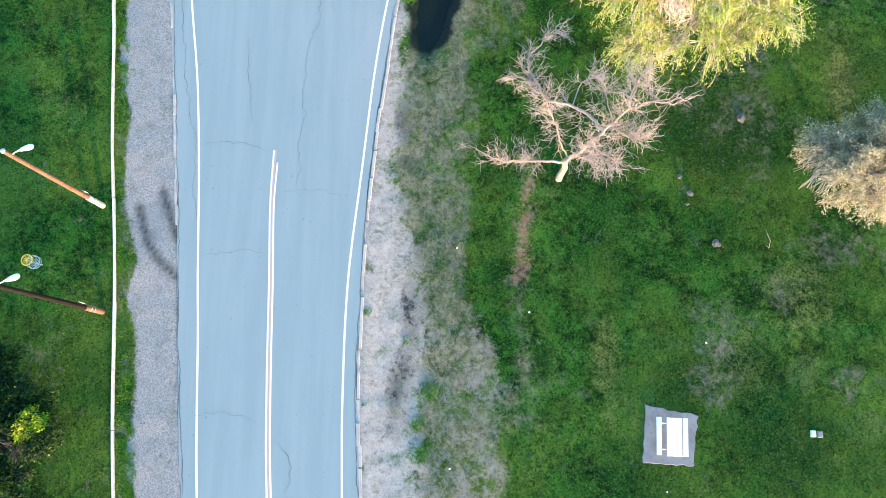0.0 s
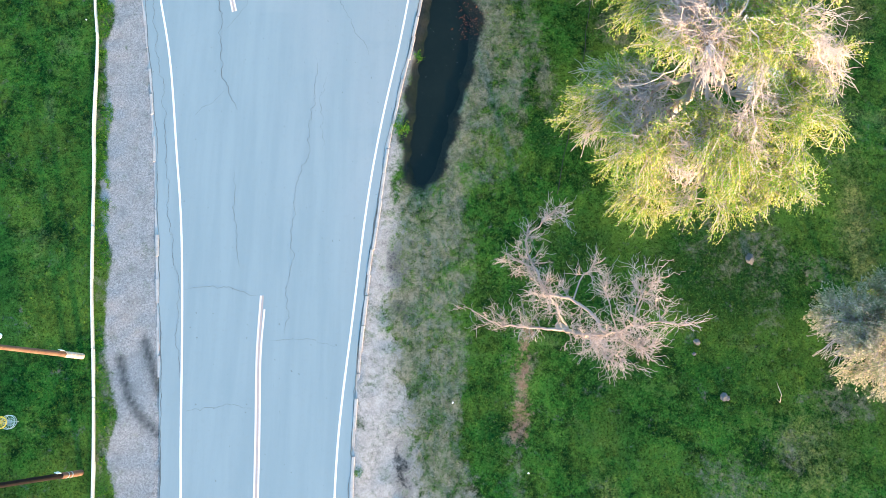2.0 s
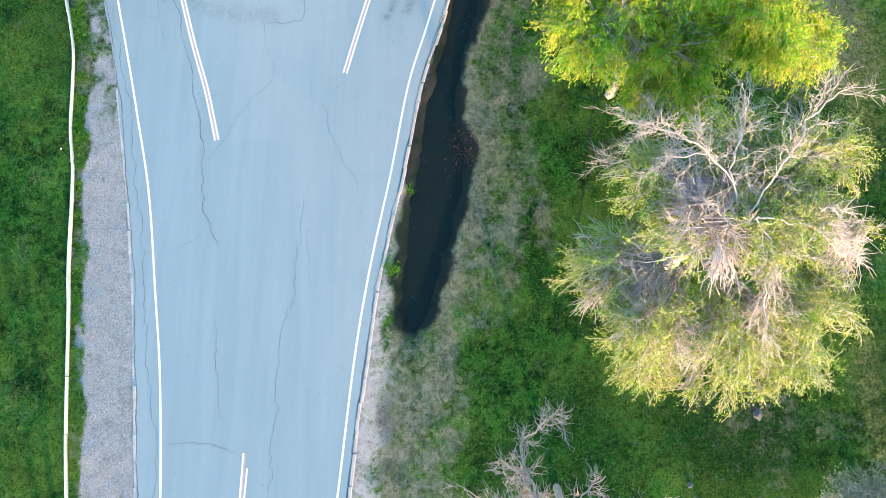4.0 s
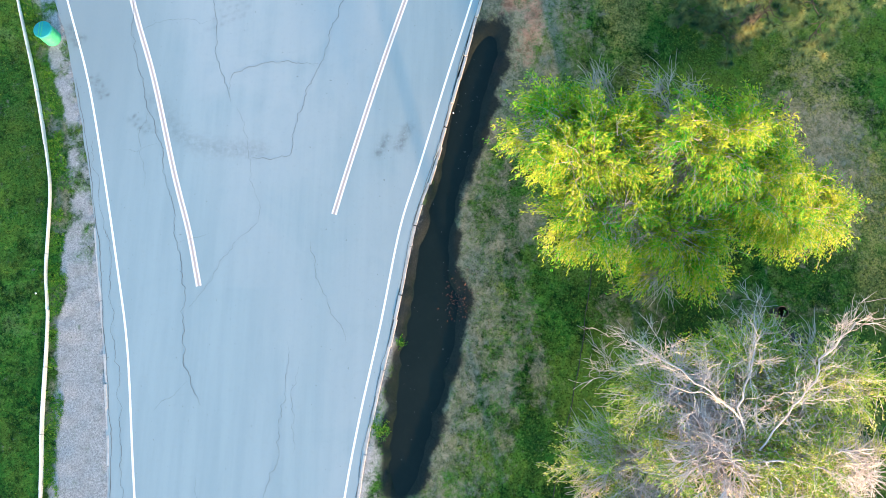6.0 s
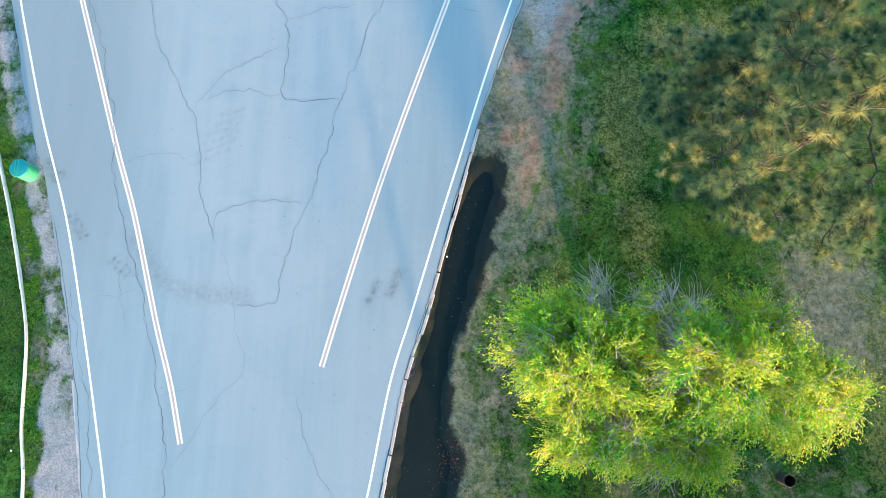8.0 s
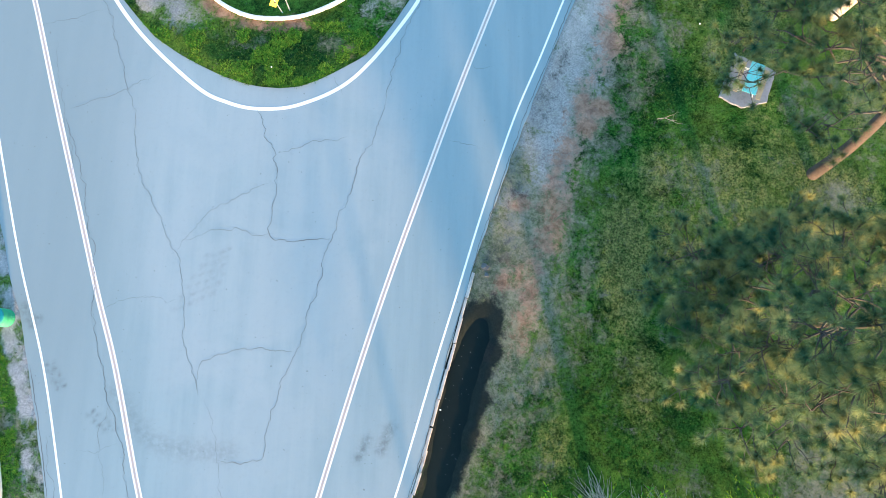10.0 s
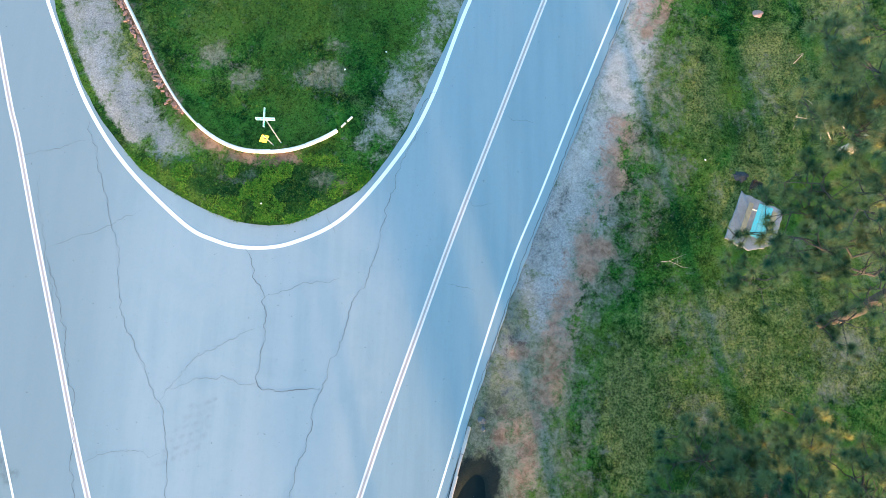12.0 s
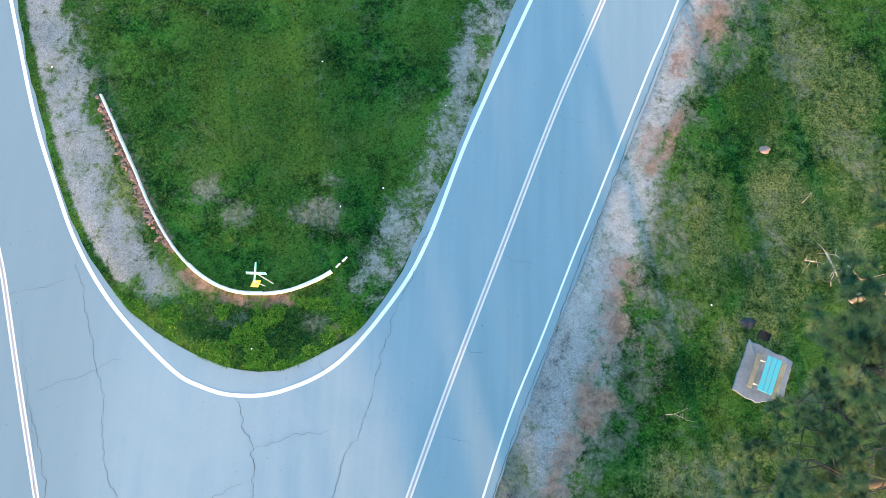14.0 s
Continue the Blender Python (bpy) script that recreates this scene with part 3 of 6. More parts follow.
def skids(x, y):
    """Two curved tyre marks on the gravel."""
    return np.maximum(track(x, y, [(-16.15, 8.8), (-15.5, 6.95), (-14.7, 5.9), (-13.85, 5.2)], 0.24),
                      track(x, y, [(-14.95, 9.7), (-14.4, 8.3), (-14.0, 7.3)], 0.26))


def greenery(x, y):
    """Where the turf is dry and olive, and where it is lush or darkened for tree shade."""
    n1 = lumps(x, y, 3.0, 41)
    olive = 0.62 * ease(x - shoulder_x(y), 2.5, 6.0) * ease(y, 43, 48) * ease(n1, 0.3, 0.75)
    for cx, cy, rx, ry, w in ((12.4, 50.2, 1.2, 2.0, 0.7), (14.5, 46, 2.2, 1.6, 0.7), (16.1, 50.6, 1.6, 2.0, 0.7), (18.6, 50.9, 2, 1.5, 0.5), (22, 49, 2.5, 2.5, 0.9), (15.2, 62.9, 1.6, 4.5, 0.65), (19, 65, 1.8, 2.2, 0.95), (21, 41, 3, 2, 0.6), (21, 36.6, 2.8, 4, 0.8),
                              (23.4, 33.5, 2, 3, 0.8), (23.2, 28.7, 1.5, 3, 0.7), (8.2, 1.2, 1.0, 3.0, 0.5), (15.3, 0.6, 2.2, 3, 0.4), (18.4, 4.5, 3, 3, 0.45), (21, 73, 3, 4, 0.65), (24, 66, 3, 4, 0.5), (3.6, 29, 1.2, 6, 0.4), (22.0, 15, 1.3, 6, 0.6), (-16, 64, 2, 4, 0.5), (10.8, 45.8, 1.6, 4.5, 0.9), (12.6, 46.5, 1.5, 3.0, 0.6), (11.4, 39.6, 1.6, 3.0, 0.6), (7.0, 36.5, 1.2, 2.5, 0.5), (20.5, 62.5, 3, 3, 0.6), (22.5, 70, 2.5, 5, 0.6)):
        olive = np.maximum(olive, 1.2 * w * blob(x, y, cx, cy, rx, ry))
    lush_shade = (0.5 - 0.2 * ease(y, 36, 44) * ease(x, 2, 5)) * ease(lumps(x, y, 4.0, 42), 0.5, 0.8)
    # lush spots; those under and behind trees paint their shade into the grass
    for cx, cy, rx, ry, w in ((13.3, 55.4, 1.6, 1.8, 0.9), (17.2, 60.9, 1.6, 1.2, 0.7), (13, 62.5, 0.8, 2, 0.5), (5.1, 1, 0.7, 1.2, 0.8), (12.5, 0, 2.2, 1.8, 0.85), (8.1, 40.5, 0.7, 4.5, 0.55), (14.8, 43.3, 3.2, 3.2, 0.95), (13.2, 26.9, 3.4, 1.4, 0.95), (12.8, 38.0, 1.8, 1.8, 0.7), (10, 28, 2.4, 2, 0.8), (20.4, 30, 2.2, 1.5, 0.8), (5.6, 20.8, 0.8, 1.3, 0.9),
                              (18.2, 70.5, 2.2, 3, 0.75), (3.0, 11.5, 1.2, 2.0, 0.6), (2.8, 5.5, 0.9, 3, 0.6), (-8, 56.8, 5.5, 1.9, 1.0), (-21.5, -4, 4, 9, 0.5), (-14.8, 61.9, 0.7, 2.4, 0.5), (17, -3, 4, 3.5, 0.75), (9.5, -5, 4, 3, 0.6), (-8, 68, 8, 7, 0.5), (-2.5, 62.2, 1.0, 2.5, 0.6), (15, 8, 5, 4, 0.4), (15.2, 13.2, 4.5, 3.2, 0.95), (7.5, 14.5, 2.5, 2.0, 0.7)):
        lush_shade = np.maximum(lush_shade, w * blob(x, y, cx, cy, rx, ry))
    lush_shade = lush_shade * (1 - 0.85 * blob(x, y, 10.5, 43.0, 2.0, 7.5))
    return olive, lush_shade


def ground_z(x, y):
    z = -0.05 + 0.07 * (lumps(x, y, 3.1, 11) - 0.5) + 0.03 * (lumps(x, y, 0.7, 12) - 0.5)
    z = z * ease(np.minimum(np.abs(x - road_l(y)), np.abs(x - road_r(y))), 0.1, 1.2) - 0.035
    z = np.where((x > road_l(y) - 0.05) & (x < road_r(y) + 0.05), -0.09, z)
    mid, half = 0.5 * (ditch_l(y) + ditch_r(y)), 0.5 * (ditch_r(y) - ditch_l(y)) + 0.2
    u = np.abs(x - mid + 0.25 * (lumps(x, y, 1.1, 14) - 0.5)) / half + 0.22 * (lumps(x, y, 0.5, 15) - 0.5)
    inside = ease(y, 16.8, 19.5) * ease(43.8 - y, 0, 2.2)
    return z - 0.42 * inside * np.clip(1 - u * u, 0, 1) ** 0.7


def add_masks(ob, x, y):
    for name, values in zip(("gravel", "straw", "rust", "mud", "olive", "lush_shade", "skid", "beige"), masks(x, y) + greenery(x, y) + (skids(x, y), ease(x + 8, 0, 1) * ease(shoulder_x(y) - x, -0.4, 0.6) * (0.25 + 0.75 * np.maximum(ease(26 - y, 0, 8), 0.8 * ease(y, 55, 60))))):
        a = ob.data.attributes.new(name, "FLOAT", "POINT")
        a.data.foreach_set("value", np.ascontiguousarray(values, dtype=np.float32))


def sheet(name, x, y, z, material):
    """A grid of faces from three arrays of one shape."""
    rows, cols = x.shape
    me = bpy.data.meshes.new(name)
    me.vertices.add(x.size)
    me.vertices.foreach_set("co", np.stack([x, y, z], -1).astype(np.float32).ravel())
    k = np.arange(x.size).reshape(rows, cols)
    quads = np.stack([k[:-1, :-1], k[:-1, 1:], k[1:, 1:], k[1:, :-1]], -1).reshape(-1, 4)
    me.loops.add(quads.size)
    me.loops.foreach_set("vertex_index", quads.astype(np.int32).ravel())
    me.polygons.add(len(quads))
    me.polygons.foreach_set("loop_start", np.arange(0, quads.size, 4, dtype=np.int32))
    me.polygons.foreach_set("use_smooth", np.ones(len(quads), dtype=bool))
    me.update(calc_edges=True)
    me.materials.append(material)
    return new(name, me)


def far_and_fine(lo, hi, step):
    out = np.array([4, 10, 25, 60, 150, 400, 900.0])
    return np.concatenate([lo - out[::-1], np.arange(lo, hi + step / 2, step), hi + out])


# ---- ground, road, island ----
gx, gy = np.meshgrid(far_and_fine(-30, 30, 0.22), far_and_fine(-14, 84, 0.22))
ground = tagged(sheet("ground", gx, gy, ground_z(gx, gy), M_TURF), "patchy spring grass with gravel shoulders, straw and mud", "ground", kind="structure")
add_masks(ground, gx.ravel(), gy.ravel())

ry = np.concatenate([np.arange(-60, -14, 4.0), np.arange(-14, 84, 0.17), np.arange(84, 141, 4.0)])
rs = np.concatenate([[0], np.linspace(0, 1, 108), [1]])
wob_l = 0.10 * (lumps(ry, 0 * ry, 0.9, 21) - 0.5) + 0.16 * (lumps(ry, 0 * ry, 3.0, 22) - 0.5)
wob_r = 0.10 * (lumps(ry, 0 * ry, 0.8, 23) - 0.5) + 0.12 * (lumps(ry, 0 * ry, 3.0, 24) - 0.5)
ax, ay = (road_l(ry) + wob_l)[:, None] * (1 - rs) + (road_r(ry) + wob_r)[:, None] * rs, np.repeat(ry[:, None], 110, 1)
az = np.where((np.arange(110) == 0) | (np.arange(110) == 109), -0.10, 0.0)[None, :] + 0 * ax
ax[:, 0], ax[:, -1] = ax[:, 1] - 0.02, ax[:, -2] + 0.02
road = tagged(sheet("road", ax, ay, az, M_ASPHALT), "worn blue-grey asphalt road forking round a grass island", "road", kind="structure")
road.data.polygons.foreach_set("use_smooth", np.zeros(len(road.data.polygons), dtype=bool))
cx, cy = ax.ravel(), ay.ravel()
# sun patch between the tree shadows, put into the asphalt colour
sun_wedge = np.interp(cy, [14, 26, 40, 54, 60], [0.0, 0.55, 1.0, 0.9, 0.3])
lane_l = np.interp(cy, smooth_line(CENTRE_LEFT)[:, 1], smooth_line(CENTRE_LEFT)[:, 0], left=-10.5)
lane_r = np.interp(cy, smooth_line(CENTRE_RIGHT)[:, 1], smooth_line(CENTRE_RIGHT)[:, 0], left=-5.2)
pale = sun_wedge * ease(cx - lane_l, 0.3, 3.5) * ease(lane_r - 0.4 * ease(cy, 38, 44) - cx, -1.2 + 0 * cy, 1.4)
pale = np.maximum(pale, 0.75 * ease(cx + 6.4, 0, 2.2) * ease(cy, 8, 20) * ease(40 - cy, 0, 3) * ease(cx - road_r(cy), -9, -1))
rubber = np.zeros_like(cx)
for pts, w in (([(-14.9, 38.5), (-13.2, 36.4), (-11.5, 35.8), (-9.0, 35.7)], 0.5), ([(-18.5, 39.7), (-17.8, 38.6)], 0.13), ([(-18.2, 39.8), (-17.5, 38.7)], 0.11), ([(-20.0, 42.6), (-19.5, 41.7)], 0.22), ([(-19.6, 42.1), (-19.2, 42.0)], 0.16), ([(-16.1, 37.3), (-15.2, 36.6)], 0.12), ([(-15.9, 37.5), (-14.7, 36.7)], 0.10),
               ([(-1.5, 36.0), (-1.1, 37.0)], 0.28), ([(-2.6, 35.6), (-2.2, 36.4)], 0.25)):
    rubber = np.maximum(rubber, (1.0 if len(pts) < 4 else 0.42) * track(cx, cy, pts, w))
for k in range(6):
    rubber = np.maximum(rubber, 0.42 * track(cx, cy, [(-12.3 + 0.28 * k, 42.7 + 0.55 * k), (-11.3 + 0.2 * k, 43.1 + 0.5 * k), (-10.3 + 0.1 * k, 43.6 + 0.45 * k)], 0.13))
# asphalt gets darker towards the left branch
darker_left = ease(-cx - 12.5, 0, 6) * ease(cy, 28, 42)
for name, values in (("sun_patch", pale), ("rubber", rubber), ("darker_left", darker_left)):
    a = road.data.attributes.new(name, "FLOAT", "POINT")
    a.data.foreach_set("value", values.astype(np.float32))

iv = np.concatenate([[0, 0.004, 0.012, 0.03, 0.06, 0.1, 0.16, 0.24, 0.34, 0.46, 0.6, 0.78], np.arange(1.0, 30, 0.2), np.arange(30, 85, 5)])
isle_y = 54.75 + iv
s = np.linspace(0, 1, 141)
il, ir = isle_l(isle_y), isle_r(isle_y)
edge_wob = 0.10 * (lumps(isle_y, 0 * isle_y, 0.7, 31) - 0.5)
ix = (il + edge_wob)[:, None] * (1 - s) + (ir - edge_wob)[:, None] * s
iy = np.repeat(isle_y[:, None], 141, 1) + 0 * ix
rise = ease(np.minimum(np.minimum(ix - il[:, None], ir[:, None] - ix), iv[:, None]), 0, 1.6)
iz = 0.012 + 0.16 * rise + 0.05 * rise * (lumps(ix, iy, 1.6, 33) - 0.5)
island = tagged(sheet("traffic_island_ground", ix, iy, iz, M_TURF), "mounded grass island with bare gravel along its rim", "island", kind="structure")
add_masks(island, ix.ravel(), iy.ravel())
island_z = lambda x, y: 0.012 + 0.16 * float(ease(min(x - float(isle_l(y)), float(isle_r(y)) - x), 0, 1.6))

wy = np.arange(17.5, 43.4, 0.25)
ws = np.linspace(-1, 1, 9)
wm, wh = 0.5 * (ditch_l(wy) + ditch_r(wy)), 0.5 * (ditch_r(wy) - ditch_l(wy)) + 0.24
tagged(sheet("ditch_water", wm[:, None] + wh[:, None] * ws, np.repeat(wy[:, None], 9, 1), np.full((len(wy), 9), -0.29), M_WATER), "still dark water in the roadside ditch", "water", kind="structure")


def ribbon(name, points, width, z, material, label, category, wobble=0.0, seed=1, taper=False, kind="structure", parent=None):
    """A thin flat strip along a smooth plan curve."""
    line = smooth_line(points, 0.08 if wobble else 0.2)
    d = np.gradient(line, axis=0)
    d /= np.linalg.norm(d, axis=1)[:, None] + 1e-9
    side = np.stack([-d[:, 1], d[:, 0]], 1)
    s = np.arange(len(line)) * (0.08 if wobble else 0.2)
    if wobble:
        off = 0.5 * wobble * (lumps(s, 0 * s, 0.11, seed + 2) - 0.5) + wobble * (lumps(s, 0 * s, 0.30, seed) - 0.5) + 1.3 * wobble * (lumps(s, 0 * s, 0.8, seed + 5) - 0.5) + 2.0 * wobble * (lumps(s, 0 * s, 1.9, seed + 7) - 0.5)
        line = line + side * (off * np.minimum(1, np.minimum(s, s[::-1]) / 0.6))[:, None]
    w = 0.5 * width * (np.ones(len(line)) if not wobble else 0.55 + 0.9 * lumps(s, 0 * s, 0.5, seed + 3))
    if taper:
        w = w * np.minimum(1, np.minimum(s, s[::-1]) / 0.8 + 0.12)
    ob = sheet(name, np.stack([line[:, 0] - side[:, 0] * w, line[:, 0] + side[:, 0] * w], 1), np.stack([line[:, 1] - side[:, 1] * w, line[:, 1] + side[:, 1] * w], 1), np.full((len(line), 2), z), material)
    ob.parent = parent
    return tagged(ob, label, category, kind=kind)


def beside(points, offset):
    """A curve at one side of another."""
    line = smooth_line(points, 0.8)
    d = np.gradient(line, axis=0)
    d /= np.linalg.norm(d, axis=1)[:, None]
    return line + offset * np.stack([d[:, 1], -d[:, 0]], 1)


ribbon("edge_line", EDGE_LEFT, 0.105, 0.006, M_WHITE_LINE, "white painted edge line on the asphalt", "road line")
ribbon("edge_line", EDGE_RIGHT, 0.105, 0.006, M_WHITE_LINE, "white painted edge line on the asphalt", "road line")
ribbon("island_line", ISLAND_LINE, 0.20, 0.006, M_WHITE_LINE, "broad white painted line round the island", "road line")
for pts, gap in ((CENTRE_SOUTH, 0.10), (CENTRE_LEFT, 0.10), (CENTRE_RIGHT, 0.10)):
    for side in (-1, 1):
        trimmed = pts if side < 0 else ([*pts[:-1], (pts[-1][0] + 0.03, pts[-1][1] - 0.7)] if pts is CENTRE_SOUTH else pts)
        ribbon("centre_line", beside(trimmed, side * gap), 0.095, 0.006, M_PALE_LINE, "faded double centre line, one painted stripe", "road line")
    ribbon("centre_line_gap", pts, 0.10, 0.005, M_TAN_LINE, "worn tan strip between the double stripes", "road line")

# cracks in the asphalt
CRACKS = [
    ([(-19.2, 52.8), (-17.7, 48.5), (-16.6, 44), (-16.1, 40.9), (-14.8, 36.8), (-13.6, 33.6), (-12.9, 29.8), (-12.25, 27), (-11.8, 23.5), (-11.0, 22.3)], 0.045),
    ([(-11.0, 18.9), (-10.7, 16), (-10.35, 13.6)], 0.030),
    ([(-10.4, 38.2), (-9.6, 35.5), (-8.68, 32.2), (-9.66, 30.8), (-12.25, 27)], 0.016),
    ([(-2.0, 54.1), (-3.3, 50), (-4.6, 46.4), (-5.1, 43.9), (-6.1, 40.5), (-7.05, 37.2), (-7.35, 35.3), (-9.55, 35.3)], 0.040),
    ([(-6.0, 30.8), (-5.35, 28.6), (-4.35, 26.8), (-3.9, 25.5)], 0.026),
    ([(-6.9, 25.5), (-6.95, 21.7), (-7.2, 19.4), (-7.55, 16.5), (-7.75, 13.2), (-7.85, 10)], 0.030),
    ([(-18.1, 36.3), (-16.95, 32), (-16.0, 27.6), (-15.15, 23.1), (-14.65, 19.4), (-14.15, 16.5), (-13.5, 12.3), (-13.0, 7.9)], 0.032),
    ([(-8.93, 53.5), (-8.25, 52.3), (-7.65, 51.1), (-7.5, 48.7), (-7.53, 46.6), (-4.6, 46.4)], 0.055),
    ([(-7.65, 51.1), (-6.1, 51.8), (-3.95, 52.1)], 0.034),
    ([(-17.95, 60.4), (-16.65, 56.6), (-15.5, 52.9), (-14.5, 49.2), (-12.85, 46), (-12.0, 43.5), (-11.6, 40.4), (-10.8, 38.6)], 0.036),
    ([(-6.1, 40.7), (-9.1, 40.6), (-10.4, 40.3), (-10.8, 39.8), (-10.75, 38.4)], 0.042),
    ([(-12.8, 45.5), (-11.7, 46.8), (-10.25, 48.3), (-7.9, 49.5)], 0.026),
    ([(-12.5, 46.2), (-10, 46.9), (-7.55, 46.7)], 0.026),
    ([(-0.05, 60.6), (-1.1, 57.8), (-2.0, 54.1)], 0.036),
    ([(-4.85, 55.5), (-4.3, 54.4)], 0.036),
    ([(-19.1, 53.3), (-17.1, 54.1), (-14.5, 55.4)], 0.026),
    ([(-21.6, 58), (-19.3, 58.7), (-17.7, 59.2)], 0.026),
    ([(6.8, 69.3), (7.8, 68.9), (8.85, 68.8)], 0.024), ([(1.45, 52), (2.3, 51.9), (3.2, 51.5)], 0.024), ([(4.3, 61.3), (5.2, 61), (6.2, 60.8)], 0.024),
    ([(-13.2, 12.4), (-11.2, 12.5), (-9.3, 12.1)], 0.024), ([(-12.7, 6.3), (-11.3, 6.45), (-9.2, 6.4)], 0.020),
    ([(-8.3, -3), (-7.45, -4.3), (-7.85, -5.7)], 0.028), ([(-0.3, 60.9), (0.4, 62.4), (0.75, 62.3)], 0.05),
    ([(-11.8, 23.5), (-12.6, 22.7), (-13.4, 22)], 0.022), ([(-13.0, 30.5), (-12.2, 30.9), (-11.3, 31.1)], 0.020),
    ([(-16.3, 42.5), (-14.6, 43), (-12.2, 43.2)], 0.020), ([(-14.5, 36), (-15.6, 35.4), (-16.6, 35.6)], 0.020),
    ([(-15.1, 38.0), (-15.55, 36.2), (-15.0, 33.5)], 0.020), ([(-20.2, 57.3), (-19.8, 55), (-18.9, 51.5), (-18.0, 48)], 0.020),
    ([(-5.2, 9.5), (-6.6, 9.9), (-8.6, 9.8)], 0.018), ([(-6.2, 24.6), (-6.6, 22.6), (-6.3, 20)], 0.018),
    ([(2.4, 56.8), (3.0, 56.2), (3.9, 56.3)], 0.018), ([(-12.6, -2), (-11, -1.9), (-9, -2.2)], 0.018),
]
for k, (pts, w) in enumerate(CRACKS):
    ribbon("crack_or_edge_shade", pts, 0.56 * w, 0.009, M_CRACK_EDGE_SHADE, "", "", 0.16, 40 + k, True, "", road)

# dark lines along the road edges; the first paints the shade of its step
for k, (pts, off) in enumerate((([p for p in ROAD_RIGHT if 44 < p[1] < 80], -0.10), ([p for p in ROAD_RIGHT if -7 < p[1] < 47], -0.05), ([p for p in ROAD_LEFT if -7 < p[1] < 40], 0.05))):
    ribbon("crack_or_edge_shade", beside(pts, off), 0.035, 0.009, M_CRACK_EDGE_SHADE, "", "", 0.05, 90 + k, True, "", road)


# ---- low walls and edging ----
def swept(line, width, low, high, chamfer=0.03, lean=0.0):
    """A solid strip with chamfered top edges along plan points."""
    d = np.gradient(line, axis=0)
    d /= np.linalg.norm(d, axis=1)[:, None] + 1e-9
    side = np.stack([-d[:, 1], d[:, 0]], 1)
    h = width / 2
    section = [(-h, low), (-h, high - chamfer), (-h + chamfer, high), (h - chamfer, high), (h, high - chamfer), (h, low)]
    verts, faces = [], []
    for p, q in zip(line, side):
        for o, z in section:
            verts.append((p[0] + q[0] * (o + lean * z), p[1] + q[1] * (o + lean * z), z))
    for i in range(len(line) - 1):
        for k in range(6):
            a, b = 6 * i + k, 6 * i + (k + 1) % 6
            faces.append((a, a + 6, b + 6, b))
    faces.append(tuple(range(5, -1, -1))[::-1])
    faces.append(tuple(range(6 * len(line) - 6, 6 * len(line)))[::-1])
    return verts, faces


def sections(thing_ob, name, points, length, width, low, high, material, gap=0.025, rnd=None, jitter=0.02, z_at=None):
    """Lays wall or edging pieces end to end along a curve, each a part."""
    line = smooth_line(points, 0.1)
    run = np.concatenate([[0], np.cumsum(np.linalg.norm(np.diff(line, axis=0), axis=1))])
    at = 0.0
    while at < run[-1] - 0.3:
        size = min(length * rnd.uniform(0.8, 1.2), run[-1] - at)
        t = np.linspace(at + gap / 2, at + size - gap / 2, max(3, int(size / 0.4) + 1))
        piece = np.stack([np.interp(t, run, line[:, 0]), np.interp(t, run, line[:, 1])], 1)
        piece = piece + np.array([rnd.uniform(-jitter, jitter), rnd.uniform(-jitter, jitter)])
        lift = z_at(*piece[len(piece) // 2]) if z_at else 0.0
        v, f = swept(piece, width * rnd.uniform(0.9, 1.1), low + lift, high + lift + rnd.uniform(-jitter, jitter), min(0.03, width / 5), rnd.uniform(-0.06, 0.06))
        part_from(name, v, f, material, thing_ob)
        at += size


rnd = random.Random(4)
low_wall = thing("low_wall", Matrix(), "low white-painted concrete wall along the grass", "wall", kind="structure")
sections(low_wall, "wall_section", LOW_WALL, 3.0, 0.095, -0.3, 0.13, M_WALL, 0.02, rnd, 0.012)
isle_wall = thing("island_wall", Matrix(), "curved white-painted low concrete wall in the island grass", "wall", kind="structure")
isle_run = smooth_line(ISLAND_WALL, 0.3)
turn_at = int(np.argmin(np.abs(isle_run[:, 0] + 11.9)))
sections(isle_wall, "wall_section", isle_run[:turn_at + 1], 2.2, 0.12, -0.1, 0.20, M_WALL, 0.015, rnd, 0.01, island_z)
sections(isle_wall, "wall_section", isle_run[turn_at:], 1.9, 0.17, -0.1, 0.22, M_WALL, 0.015, rnd, 0.01, island_z)
sections(isle_wall, "wall_section", [(-4.32, 60.2), (-4.1, 60.45)], 0.4, 0.08, -0.1, 0.10, M_WALL, 0.01, rnd, 0.01, island_z)
sections(isle_wall, "wall_section", [(-4.0, 60.55), (-3.75, 60.8)], 0.5, 0.09, -0.1, 0.12, M_WALL, 0.01, rnd, 0.01, island_z)
edging = thing("concrete_edging", Matrix(), "broken pale concrete edging beside the asphalt", "edging", kind="structure")
for points, off in (([p for p in ROAD_LEFT if 7 < p[1] < 33], -0.06), ([p for p in ROAD_RIGHT if -7 < p[1] < 46], 0.08)):
    sections(edging, "edging_stone", beside(points, off), 1.3, 0.17, -0.14, 0.002, M_EDGING, 0.02, rnd, 0.04)

# bricks fallen beside the island wall
bricks = []
for k in range(150):
    t = rnd.random() ** 0.85
    line = smooth_line([(-18.1, 69.2), (-16.75, 66.7), (-15.5, 64.5), (-14.3, 62.3), (-12.9, 60.7)], 0.1)
    p = line[int(t * (len(line) - 1))]
    x, y = p[0] + rnd.gauss(0.10, 0.13), p[1] + rnd.gauss(0, 0.1)
    bricks.append((x, y))
brick_pile = thing("brick_row", Matrix(), "tumbled red-brown bricks beside the white wall", "bricks")
brick_mesh = None
